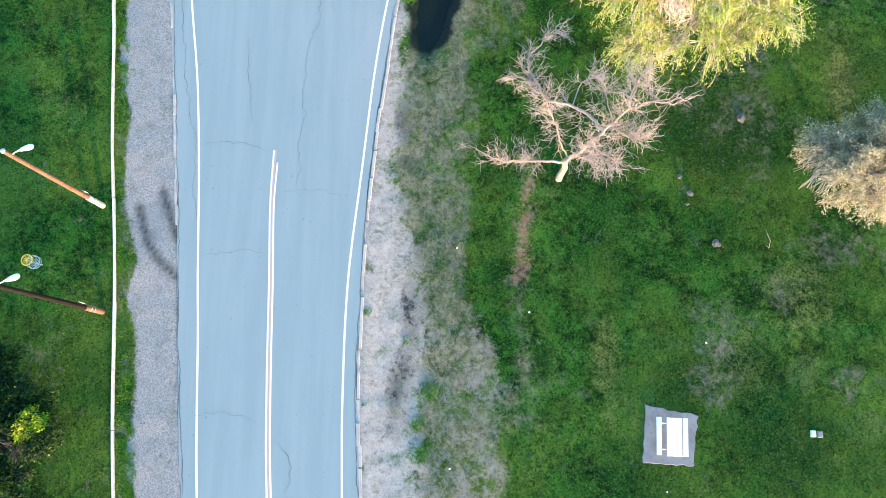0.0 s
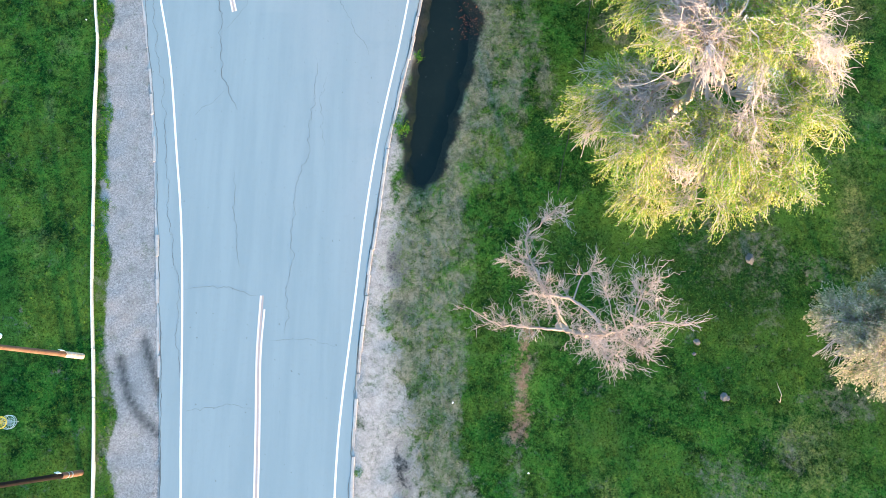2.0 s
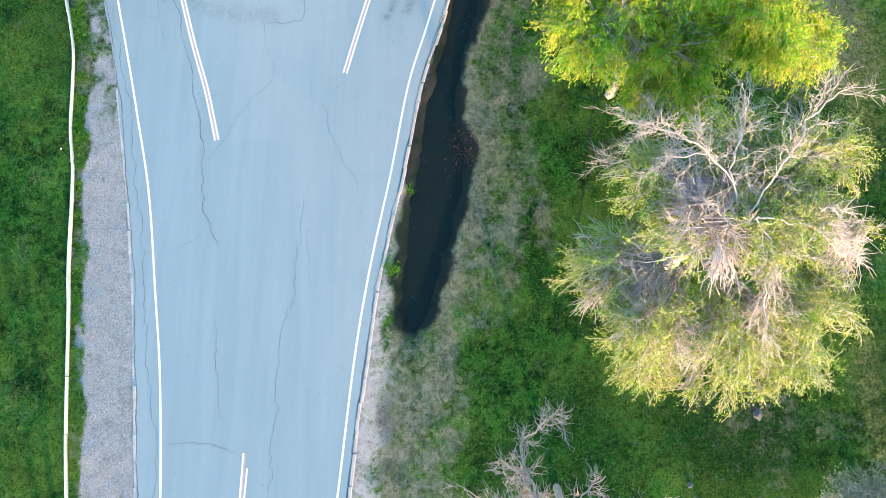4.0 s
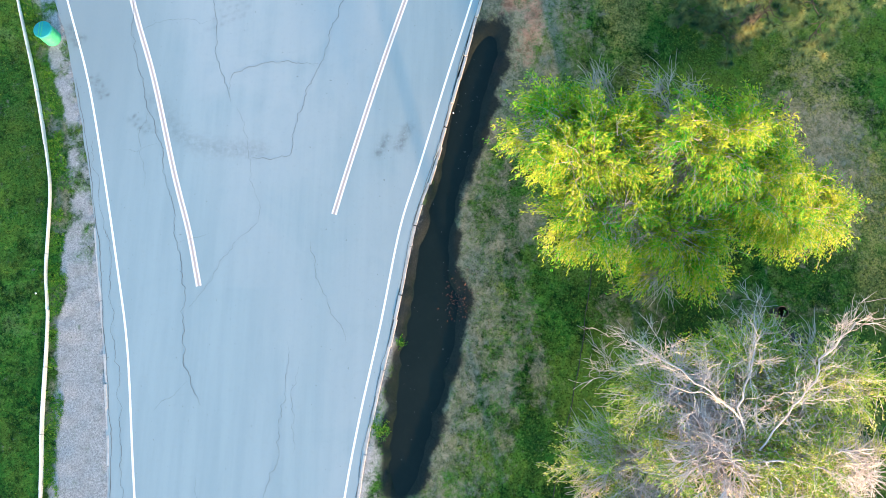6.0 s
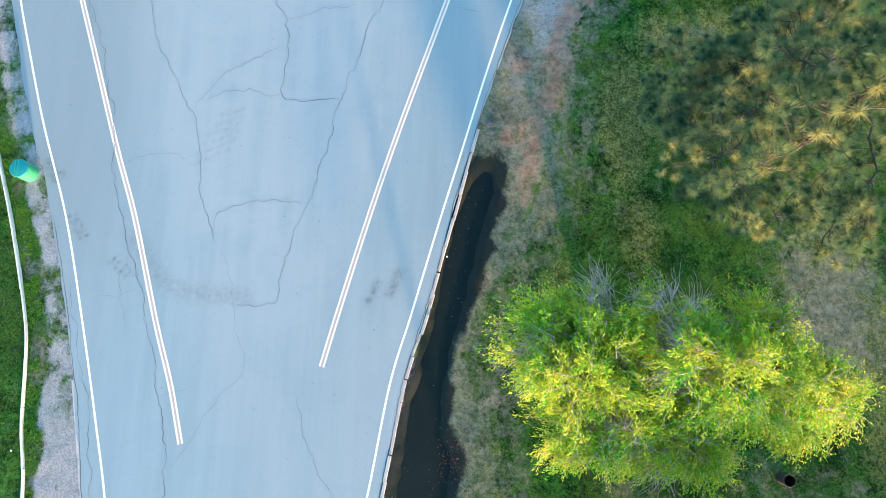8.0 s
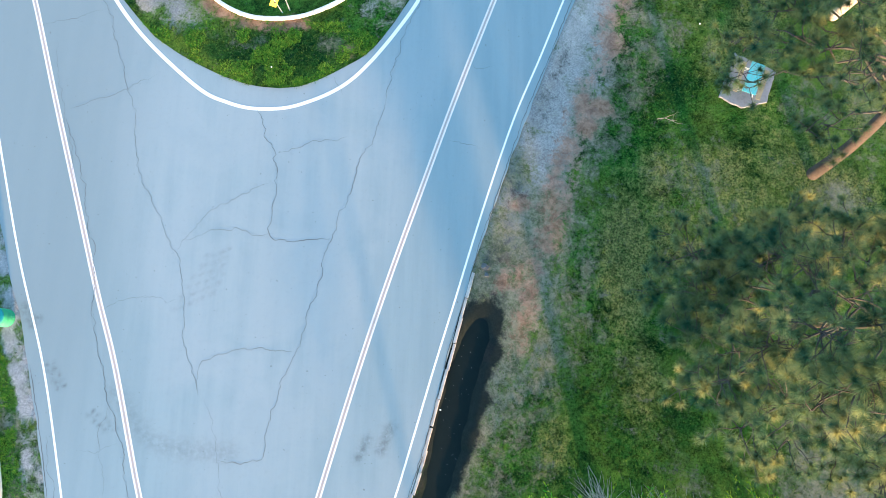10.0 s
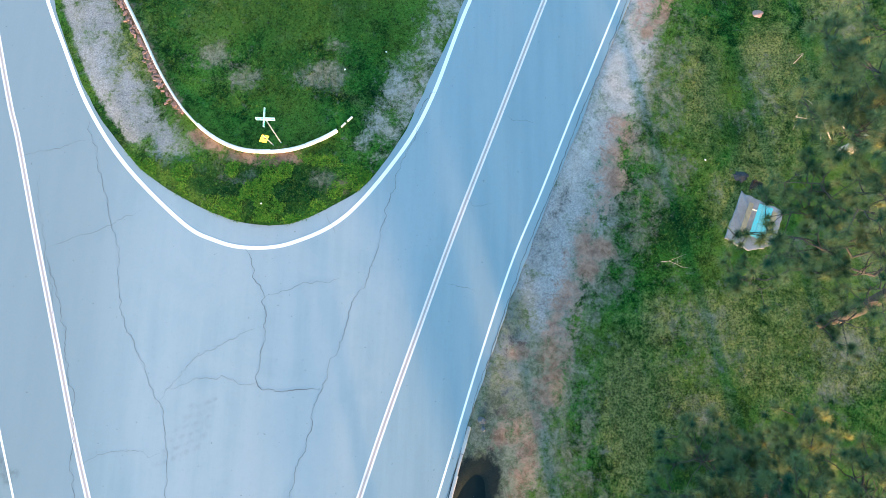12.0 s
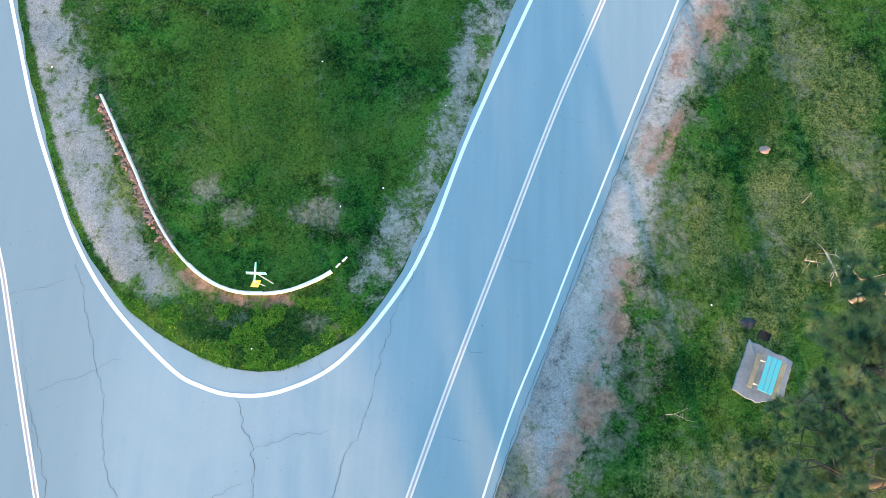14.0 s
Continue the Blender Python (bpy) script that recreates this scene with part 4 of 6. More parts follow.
for x, y in bricks:
    if brick_mesh is None:
        ob = part("brick", block((0.20, 0.10, 0.065), bevel=0.008), M_BRICK, brick_pile)
        brick_mesh = ob.data
    else:
        ob = new("brick", brick_mesh)
        ob.parent = brick_pile
    ob.matrix_basis = pose(x, y, island_z(x, y) + 0.045, rnd.uniform(-12, 12), rnd.uniform(-12, 12), rnd.uniform(0, 180))


# ---- trees ----
def bend(a, b, bow, rng, count=7, wander=0.05):
    """A curved limb from a to b that bows along the vector given."""
    a, b, bow = np.array(a, float), np.array(b, float), np.array(bow, float)
    t = np.linspace(0, 1, count)[:, None]
    line = a * (1 - t) + b * t + 4 * t * (1 - t) * bow
    length = np.linalg.norm(b - a)
    line[1:-1] += rng.normal(0, wander * length, (count - 2, 3)) * 0.6
    return line


def tubes(name, limbs, material, parent, label="", sides=5):
    """All the limbs (line, first radius, last radius) as one mesh of tapered tubes."""
    verts, faces = [], []
    for line, r0, r1 in limbs:
        k = sides if r0 > 0.03 else 3
        n = len(line)
        d = np.gradient(line, axis=0)
        d /= np.linalg.norm(d, axis=1)[:, None] + 1e-9
        ref = np.array([0.31, 0.17, 0.93]) if abs(d[0][2]) < 0.8 else np.array([0.93, 0.3, 0.1])
        u = np.cross(d, ref)
        u /= np.linalg.norm(u, axis=1)[:, None] + 1e-9
        v = np.cross(d, u)
        r = np.linspace(r0, r1, n)
        base = len(verts)
        for i in range(n):
            for j in range(k):
                a = 2 * math.pi * j / k
                verts.append(line[i] + r[i] * (math.cos(a) * u[i] + math.sin(a) * v[i]))
        for i in range(n - 1):
            for j in range(k):
                p, q = base + i * k + j, base + i * k + (j + 1) % k
                faces.append((p, q, q + k, p + k))
        faces.append(tuple(base + (n - 1) * k + j for j in range(k)))
    return part_from(name, verts, faces, material, parent, label, True)


def leaves(name, at, along, length, width, rng, material, parent, label="", droop=0.3):
    """One quad a leaf: at the points, pointing roughly along the ways given."""
    n = len(at)
    way = along + rng.normal(0, 0.40, (n, 3)) + np.array([0, 0, -droop])
    way /= np.linalg.norm(way, axis=1)[:, None] + 1e-9
    side = np.cross(way, rng.normal(0, 1, (n, 3)) + np.array([0, 0, 1.2]))
    side /= np.linalg.norm(side, axis=1)[:, None] + 1e-9
    ln, wd = (length * rng.uniform(0.6, 1.3, n))[:, None], (width * rng.uniform(0.6, 1.3, n))[:, None]
    quads = np.stack([at, at + way * ln * 0.5 + side * wd * 0.5, at + way * ln, at + way * ln * 0.45 - side * wd * 0.5], 1)
    return soup(name, quads, 4, material, parent, label)


def in_lobe(rng, lobe, shell=0.55):
    """A point in the outer part of an ellipsoid (centre, radii)."""
    v = rng.normal(0, 1, 3)
    v /= np.linalg.norm(v)
    if v[2] < -0.5:
        v[2] *= -0.6
    r = shell + (1 - shell) * rng.random() ** 0.6
    return np.array(lobe[0]) + v * np.array(lobe[1]) * r, v


def broadleaf(name, base, lean, lobes, seed, bark, leaf, label, trunk_r=0.22, sprays=40, twigs=7, per_twig=12, leaf_size=(0.16, 0.06), droop=0.5, bare=0.0, twig_len=1.0, bare_label="", fork=0.35, twig_r=0.012, arms=()):
    """A leafy tree: a trunk, a limb to each lobe of the crown, sprays out to its skin, clumps of twigs and leaves; arms are long bare limbs (points in the world, thickness, fans of twigs)."""
    rng = np.random.RandomState(seed)
    base, lean = np.array(base, float), np.array(lean, float)
    tree = thing(name, Matrix.Translation(base), label, "tree")
    limbs, twig_lines, at, along = [], [], [], []
    trunk = bend((0, 0, -0.2), lean * fork, (0.08, -0.05, 0), rng, 7, 0.02)
    limbs.append((trunk, trunk_r, trunk_r * 0.72))
    for lobe in lobes:
        centre = np.array(lobe[0], float) - base
        start = trunk[-1] if rng.random() < 0.7 else trunk[-2]
        main = bend(start, centre, (0, 0, 0.10 * np.linalg.norm(centre - start)), rng, 9, 0.05)
        r_main = trunk_r * 0.55 * (np.mean(lobe[1]) / 2.6) ** 0.5
        limbs.append((main, r_main, 0.035))
        share = lobe[3] if len(lobe) > 3 else bare
        for _ in range(int(sprays * lobe[2])):
            end, out = in_lobe(rng, (centre, lobe[1]))
            k = rng.randint(3, 9)
            spray = bend(main[k], end, (0, 0, 0.16 * np.linalg.norm(end - main[k])), rng, 7, 0.05)
            limbs.append((spray, 0.035 * rng.uniform(0.6, 1.3), 0.012))
            patch = 0.5 + 1.9 * (float(lumps(end[0] + 0.7 * end[2], end[1] - 0.4 * end[2], 1.5, seed + 50)) - 0.5)
            leafless = patch + rng.uniform(-0.1, 0.1) < share
            hang = out * np.array([0.8, 0.8, 0.35]) + rng.normal(0, 0.35, 3) + np.array([0, 0, -droop * 0.5])
            for _ in range(twigs):
                f = 6 - 2.6 * rng.random_sample() ** 1.5
                i = min(int(f), 5)
                p = spray[i] * (1 - f + i) + spray[i + 1] * (f - i)
                way = hang + rng.normal(0, 0.48, 3)
                way /= np.linalg.norm(way)
                ln = twig_len * rng.uniform(0.45, 1.25)
                tip = p + way * ln + np.array([0, 0, -droop * ln * 0.45])
                twig = bend(p, tip, (0, 0, 0.15 * ln * droop + 0.02), rng, 4, 0.06)
                thick = twig_r * (1.25 if leafless else 1.0)
                if leafless or rng.random_sample() < 0.6:
                    twig_lines.append((twig, thick, 0.45 * thick))
                if not leafless:
                    t = rng.uniform(0.1, 1.0, per_twig) * 3
                    i = np.minimum(t.astype(int), 2)
                    f = (t - i)[:, None]
                    at.append(twig[i] * (1 - f) + twig[i + 1] * f + rng.normal(0, 0.06, (per_twig, 3)))
                    along.append(np.repeat((twig[3] - twig[1])[None] / ln, per_twig, 0))
    for points, thick, fans in arms:
        line = smooth_line(points, 0.35) - base
        line[1:-1] += rng.normal(0, 0.05, (len(line) - 2, 3))
        limbs.append((line, thick, 0.03))
        for _ in range(fans):
            k = rng.randint(len(line) // 4, len(line))
            out = line[min(k + 2, len(line) - 1)] - line[k - 3]
            out = out / (np.linalg.norm(out) + 1e-9) * 0.9 + rng.normal(0, 0.7, 3)
            ln = rng.uniform(0.7, 1.9)
            sub = bend(line[k], line[k] + out / np.linalg.norm(out) * ln, (0, 0, 0.1 * ln), rng, 6, 0.08)
            limbs.append((sub, 0.011, 0.005))
            for _ in range(15):
                w = out * 0.7 + rng.normal(0, 0.7, 3)
                p = sub[rng.randint(1, 6)]
                twig_lines.append((bend(p, p + w / np.linalg.norm(w) * rng.uniform(0.25, 0.8), (0, 0, 0.03), rng, 4, 0.09), 0.62 * twig_r, 0.3 * twig_r))
    tubes("trunk", limbs, bark, tree)
    tagged(tubes("twig", twig_lines, bark, tree, bare_label, 3), kind="stuff")
    leaves("crown", np.concatenate(at), np.concatenate(along), leaf_size[0], leaf_size[1], rng, leaf, tree, "", droop * 0.6)
    return tree


broadleaf("leafy_tree", (9.6, 31.0, 0), (0.2, 0.4, 5.0),
          [((6.3, 32.4, 9.8), (2.3, 2.0, 1.9), 1.15), ((9.3, 34.1, 9.6), (2.0, 1.5, 1.6), 0.55, 0.25), ((10.6, 32.5, 10.4), (2.3, 1.9, 1.7), 1.2), ((7.2, 30.4, 8.4), (2.1, 1.8, 2.0), 1.0), ((13.7, 32.1, 7.9), (1.9, 1.8, 1.7), 0.9),
           ((15.3, 31.3, 6.2), (1.6, 1.6, 1.7), 0.75), ((10.2, 30.0, 6.8), (2.4, 1.8, 2.2), 1.2), ((13.0, 33.9, 8.4), (1.6, 1.4, 1.5), 0.5), ((11.4, 29.2, 4.6), (2.2, 1.5, 1.6), 0.8), ((5.1, 33.3, 9.6), (1.6, 1.5, 1.5), 0.65, 0.05), ((16.6, 31.8, 5.4), (1.5, 1.6, 1.5), 0.6), ((7.2, 34.6, 9.2), (2.0, 1.2, 1.5), 0.5, 0.3), ((17.9, 31.5, 4.7), (1.3, 1.5, 1.4), 0.5)],
          11, M_BARK_GREY, L_FRESH, "dense yellow-green spring tree on the park grass", 0.28, 56, 18, 26, (0.175, 0.048), 0.7, 0.07, 1.15, "", 0.35, 0.007)
broadleaf("half_bare_tree", (12.2, 21.6, 0), (0.0, 0.3, 8.0),
          [((8.4, 20.6, 5.4), (2.1, 2.0, 1.8), 1.0), ((7.4, 20.0, 3.9), (1.4, 1.5, 1.3), 0.6, 0.2), ((9.4, 18.0, 5.8), (2.2, 1.9, 1.9), 1.05), ((12.2, 17.6, 6.8), (2.3, 1.9, 1.8), 1.1), ((14.9, 18.4, 7.4), (2.2, 1.9, 1.9), 1.0), ((15.8, 21.0, 7.6), (2.0, 2.0, 1.8), 0.8, 0.42),
           ((10.6, 21.2, 9.8), (2.3, 1.9, 1.5), 1.25, 0.36), ((13.6, 21.4, 9.9), (2.0, 1.9, 1.4), 0.9, 0.34), ((9.2, 23.4, 9.2), (2.0, 1.6, 1.5), 1.0, 0.40), ((12.0, 24.6, 9.7), (1.9, 1.4, 1.3), 0.8, 0.42), ((14.4, 24.0, 10.0), (1.9, 1.6, 1.4), 0.95, 0.32), ((12.4, 15.9, 4.8), (2.0, 1.2, 1.4), 0.7, 0.42), ((15.0, 16.4, 5.6), (1.7, 1.2, 1.4), 0.6, 0.45), ((9.8, 16.3, 3.4), (1.5, 1.1, 1.2), 0.5, 0.3)],
          12, M_BARK_ROSE, L_SPARSE, "half-bare grey tree with pale yellow buds beside the picnic slab", 0.30, 56, 14, 24, (0.115, 0.042), 0.55, 0.42, 1.0, "tangle of bare grey twigs", 0.62, 0.013,
          [([(12.1, 21.7, 4.5), (11.9, 21.4, 8.5), (11.8, 21.3, 11.2)], 0.065, 14), ([(11.9, 21.4, 9.5), (11.0, 23.0, 11.2), (11.7, 24.9, 11.0), (12.3, 26.4, 9.9)], 0.042, 20),
           ([(11.3, 22.6, 10.8), (9.5, 23.7, 12.0), (8.4, 24.7, 10.9), (7.7, 25.3, 10.2)], 0.034, 24), ([(9.9, 23.4, 11.8), (8.4, 23.9, 10.0), (7.4, 24.3, 8.1)], 0.026, 20), ([(11.8, 21.6, 10.6), (13.0, 23.6, 11.7), (13.7, 24.9, 11.8), (15.0, 25.9, 11.4)], 0.034, 20),
           ([(11.8, 21.3, 11.0), (12.5, 20.2, 10.6), (12.6, 19.4, 9.7), (13.0, 17.6, 8.2)], 0.034, 32), ([(11.8, 21.3, 10.6), (10.7, 20.9, 9.6), (9.6, 20.4, 8.0), (8.0, 20.5, 6.0)], 0.031, 24), ([(11.9, 21.3, 11.0), (14.2, 21.0, 10.6), (16.4, 20.1, 8.4)], 0.034, 26)])
broadleaf("pale_tree", (20.7, 10.7, 0), (0.1, 0.2, 3.4),
          [((18.3, 10.4, 4.3), (1.5, 1.5, 1.2), 0.9), ((19.0, 8.8, 5.0), (1.6, 1.5, 1.3), 1.0), ((20.4, 10.0, 5.6), (1.8, 1.6, 1.3), 1.0), ((20.6, 11.4, 4.6), (1.6, 1.4, 1.2), 0.7), ((20.9, 8.4, 4.8), (1.6, 1.4, 1.3), 0.8)],
          13, M_BARK_ROSE, L_DULL, "small pale grey-green budding tree on the grass", 0.17, 70, 10, 20, (0.12, 0.048), 0.35, 0.12, 0.75)
broadleaf("dark_bush", (-20.9, -2.4, 0), (0.1, 0.2, 1.0),
          [((-20.2, -1.2, 1.5), (1.3, 1.2, 0.9), 0.8), ((-19.6, -2.9, 1.6), (1.2, 0.9, 0.9), 0.8), ((-21.6, -2.6, 2.2), (1.6, 1.5, 1.1), 1.0), ((-20.6, -5.0, 1.5), (1.4, 1.2, 1.0), 0.8), ((-21.6, 0.4, 1.3), (1.1, 1.0, 0.8), 0.5)],
          14, M_BARK_DARK, L_BUSH, "dark green bush with bright yellow-green shoots", 0.10, 62, 10, 14, (0.18, 0.085), 0.3, 0.0, 0.55, "", 0.5)
broadleaf("bright_shrub", (-19.3, -2.3, 0), (0.0, 0.0, 1.2),
          [((-19.3, -2.2, 1.9), (0.55, 0.5, 0.4), 1.0), ((-19.8, -2.5, 1.7), (0.5, 0.4, 0.4), 0.7)],
          16, M_BARK_DARK, L_FRESH, "low yellow-green shrub growing through the dark bush", 0.04, 44, 8, 12, (0.13, 0.06), 0.3, 0.0, 0.42)
broadleaf("green_sapling", (13.4, 24.8, 0), (0, 0, 2.4),
          [((13.2, 25.2, 3.0), (1.3, 1.1, 1.2), 0.8), ((14.6, 25.4, 3.4), (1.1, 0.9, 1.1), 0.7)],
          15, M_BARK_GREY, L_FRESH, "bright green sapling under the half-bare tree", 0.06, 34, 7, 8, (0.15, 0.055), 0.5, 0.1, 0.7)


def dead_tree():
    """The dead tree: a pale trunk, a low limb, and a tall limb that forks back into a second crown, all with fine bleached twigs."""
    rng = np.random.RandomState(21)
    base = np.array((6.18, 10.6, 0.0))
    tree = thing("dead_tree", Matrix.Translation(base), "bleached dead tree with bare forking limbs on the grass", "tree")
    limbs, twig_lines = [], []
    limbs.append((bend((0, 0, -0.2), (-0.43, -0.63, 4.6), (0.05, 0, 0), rng, 9, 0.008), 0.20, 0.13))
    arms = [([(5.8, 10.0, 4.3), (4.9, 10.05, 4.2), (3.97, 10.13, 3.85), (2.9, 10.3, 3.5), (2.2, 10.6, 3.3), (1.6, 11.0, 3.3)], 0.068, 24, 0.8),
            ([(5.75, 10.0, 4.5), (5.95, 9.6, 6.6), (6.05, 9.42, 8.2), (6.40, 9.37, 10.2), (6.75, 9.5, 11.2), (7.3, 9.6, 11.8), (8.1, 9.5, 12.0)], 0.092, 46, 1.0),
            ([(6.30, 9.4, 9.7), (5.9, 10.0, 9.3), (5.31, 10.67, 9.0), (4.36, 10.98, 8.9), (3.97, 11.9, 8.4), (3.67, 12.6, 8.1), (3.62, 13.4, 8.1), (4.1, 13.7, 8.4), (4.7, 14.3, 8.6)], 0.068, 40, 0.9),
            ([(5.75, 10.05, 4.8), (5.1, 10.7, 6.2), (4.6, 11.0, 7.6), (4.2, 11.3, 8.5)], 0.044, 20, 0.8), ([(3.95, 12.0, 8.3), (3.5, 12.3, 8.2), (2.9, 12.7, 8.0)], 0.040, 8, 0.7), ([(5.25, 10.7, 9.0), (5.5, 11.4, 9.1), (5.9, 11.8, 9.2), (6.5, 12.3, 9.2)], 0.032, 7, 0.7),
            ([(6.45, 9.4, 10.2), (6.9, 9.0, 10.2), (7.5, 8.8, 10.4)], 0.040, 22, 0.8), ([(6.1, 9.4, 8.3), (6.5, 8.9, 8.5), (7.0, 8.6, 8.4)], 0.036, 18, 0.8), ([(6.85, 9.5, 11.3), (7.0, 10.2, 11.4), (7.4, 10.9, 11.3)], 0.036, 18, 0.8), ([(6.5, 9.4, 10.4), (6.3, 10.0, 10.6), (6.1, 10.9, 10.6)], 0.028, 10, 0.7), ([(5.9, 9.7, 6.0), (6.4, 9.4, 6.2), (6.9, 9.2, 6.0)], 0.028, 14, 0.7)]
    for points, thick, fans, reach in arms:
        line = smooth_line(points, 0.25) - base
        line[1:-1] += rng.normal(0, 0.035, (len(line) - 2, 3))
        limbs.append((line, thick, 0.022))
        for _ in range(fans):
            k = rng.randint(min(4, len(line) // 3), len(line))
            d = line[min(k + 2, len(line) - 1)] - line[max(k - 2, 0)]
            way = 0.55 * d / (np.linalg.norm(d) + 1e-9) + rng.normal(0, 0.75, 3) + np.array([0, 0, 0.25])
            way /= np.linalg.norm(way)
            ln = rng.uniform(0.4, 1.35) * reach
            sub = bend(line[k], line[k] + way * ln, (0, 0, -0.08 * ln), rng, 7, 0.10)
            limbs.append((sub, 0.020, 0.009))
            for _ in range(11):
                j = rng.randint(1, 7)
                w2 = way * 0.8 + rng.normal(0, 0.6, 3)
                w2 /= np.linalg.norm(w2)
                l2 = rng.uniform(0.2, 0.75)
                twig_lines.append((bend(sub[j], sub[j] + w2 * l2, (0, 0, 0.04), rng, 5, 0.12), 0.0085, 0.004))
    tubes("trunk", limbs, M_BARK_BLEACHED, tree, "", 7)
    tagged(tubes("twig", twig_lines, M_TWIG_DEAD, tree, "", 3), kind="stuff")


dead_tree()


def needle_balls(centres, ways, radius, rng, per_ball):
    """Tufts of long needles: thin triangles that radiate from each shoot."""
    n = len(centres)
    c = np.repeat(centres, per_ball, 0)
    axis = np.repeat(ways, per_ball, 0)
    d = rng.normal(0, 1, (n * per_ball, 3)) + axis * 0.75
    d /= np.linalg.norm(d, axis=1)[:, None]
    r = np.repeat(radius, per_ball)[:, None] * rng.uniform(0.65, 1.1, (n * per_ball, 1))
    side = np.cross(d, rng.normal(0, 1, (n * per_ball, 3)))
    side /= np.linalg.norm(side, axis=1)[:, None] + 1e-9
    start = c - axis * rng.uniform(0, 0.25, (n * per_ball, 1)) * r
    tip = start + d * r + np.array([0, 0, -0.04])
    return np.stack([start - side * 0.006, start + side * 0.006, tip], 1)


def pine(name, base, trunk_to, bow, radius, boughs, seed, bark, label, tufts=9, per_ball=95, ball=(0.30, 0.42), trunk_count=12):
    """A long-needled pine: boughs given as (height share, end point, spread, weight), each with sub-shoots that end in needle tufts."""
    rng = np.random.RandomState(seed)
    base = np.array(base, float)
    tree = thing(name, Matrix.Translation(base), label, "pine tree", "pines beside the road")
    trunk = bend((0, 0, -0.2), np.array(trunk_to) - base, bow, rng, trunk_count, 0.004)
    limbs = [(trunk, radius, radius * 0.22)]
    shoots, centres, ways = [], [], []
    for share, end, spread, weight in boughs:
        end = np.array(end, float) - base
        f = share * (trunk_count - 1)
        i = min(int(f), trunk_count - 2)
        start = trunk[i] * (1 - f + i) + trunk[i + 1] * (f - i)
        size = np.linalg.norm(end - start)
        main = bend(start, end, (0, 0, 0.07 * size), rng, 9, 0.035)
        shoots.append((main, 0.030 + 0.006 * size, 0.014))
        out = (end - start) / size
        for _ in range(int(tufts * weight)):
            k = 8 - 3.4 * rng.random_sample() ** 1.5
            i = min(int(k), 7)
            p = main[i] * (1 - k + i) + main[i + 1] * (k - i)
            way = out * 0.5 + rng.normal(0, 1, 3) * np.array([1, 1, 0.35])
            way /= np.linalg.norm(way)
            ln = spread * rng.uniform(0.25, 1.0)
            tip = p + way * ln + np.array([0, 0, 0.18 * ln])
            shoots.append((bend(p, tip, (0, 0, -0.06 * ln), rng, 5, 0.05), 0.028, 0.012))
            for _ in range(3):
                w2 = way + rng.normal(0, 0.7, 3) * np.array([1, 1, 0.5]) + np.array([0, 0, 0.25])
                w2 /= np.linalg.norm(w2)
                e2 = tip + w2 * rng.uniform(0.1, 0.75)
                shoots.append((bend(tip, e2, (0, 0, -0.03), rng, 3, 0.03), 0.016, 0.010))
                centres.append(e2)
                ways.append(w2)
    tubes("trunk", limbs, bark, tree, "", 12)
    tagged(tubes("shoot", shoots, M_BARK_DARK, tree), kind="stuff")
    centres, ways = np.array(centres), np.array(ways)
    needles = soup("needle_tuft", needle_balls(centres, ways, rng.uniform(ball[0], ball[1], len(centres)), rng, per_ball), 3, L_NEEDLE, tree, "long needle tufts")
    tagged(needles, kind="stuff")
    return tree


rng = np.random.RandomState(5)
boughs = [(0.50, (9.9, 39.5, 11.3), 1.2, 1.3), (0.52, (10.8, 38.3, 12.6), 1.2, 1.3), (0.62, (12.0, 39.0, 14.6), 1.3, 1.3), (0.70, (12.3, 39.5, 16.2), 1.2, 1.2), (0.62, (14.4, 36.9, 13.8), 1.3, 1.3), (0.40, (10.0, 43.3, 7.8), 1.0, 1.0), (0.33, (11.2, 44.4, 5.8), 0.9, 0.7),
          (0.42, (10.4, 41.4, 9.4), 1.1, 1.1), (0.30, (11.8, 40.2, 6.6), 1.1, 1.0), (0.30, (12.9, 39.3, 6.2), 1.1, 1.0), (0.34, (11.3, 42.2, 7.2), 1.1, 1.0), (0.27, (14.0, 39.4, 5.4), 1.1, 0.9), (0.55, (11.2, 40.8, 13.2), 1.2, 1.2), (0.75, (11.6, 41.2, 16.0), 1.2, 1.2), (0.60, (12.4, 43.8, 12.6), 1.2, 1.1), (0.48, (13.2, 37.8, 10.6), 1.2, 1.1), (0.80, (13.2, 39.2, 17.4), 1.2, 1.2), (0.84, (14.8, 40.6, 18.4), 1.1, 1.2),
          (0.42, (11.0, 44.6, 8.4), 1.2, 1.2), (0.38, (12.5, 45.2, 7.4), 1.2, 1.2), (0.50, (13.6, 45.2, 9.8), 1.2, 1.2), (0.50, (12.2, 44.2, 10.0), 1.2, 1.3), (0.45, (10.6, 43.0, 9.2), 1.1, 1.1), (0.40, (15.4, 45.6, 8.0), 1.2, 1.2), (0.48, (17.4, 44.8, 9.6), 1.2, 1.2), (0.78, (15.0, 38.4, 16.4), 1.3, 1.3), (0.82, (16.6, 38.9, 17.2), 1.3, 1.3), (0.90, (15.4, 39.8, 19.0), 1.1, 1.2), (0.95, (15.0, 40.6, 20.0), 0.9, 1.0)]
for k in range(16):
    a = k * 2.39996
    h = 0.38 + 0.56 * k / 16
    reach = 4.4 * (1.12 - h)
    boughs.append((h, (15.2 + (reach + 1.2) * math.cos(a), 41.4 + (reach + 1.0) * math.sin(a), 19.5 * h + 0.9), 1.15, 1.0))
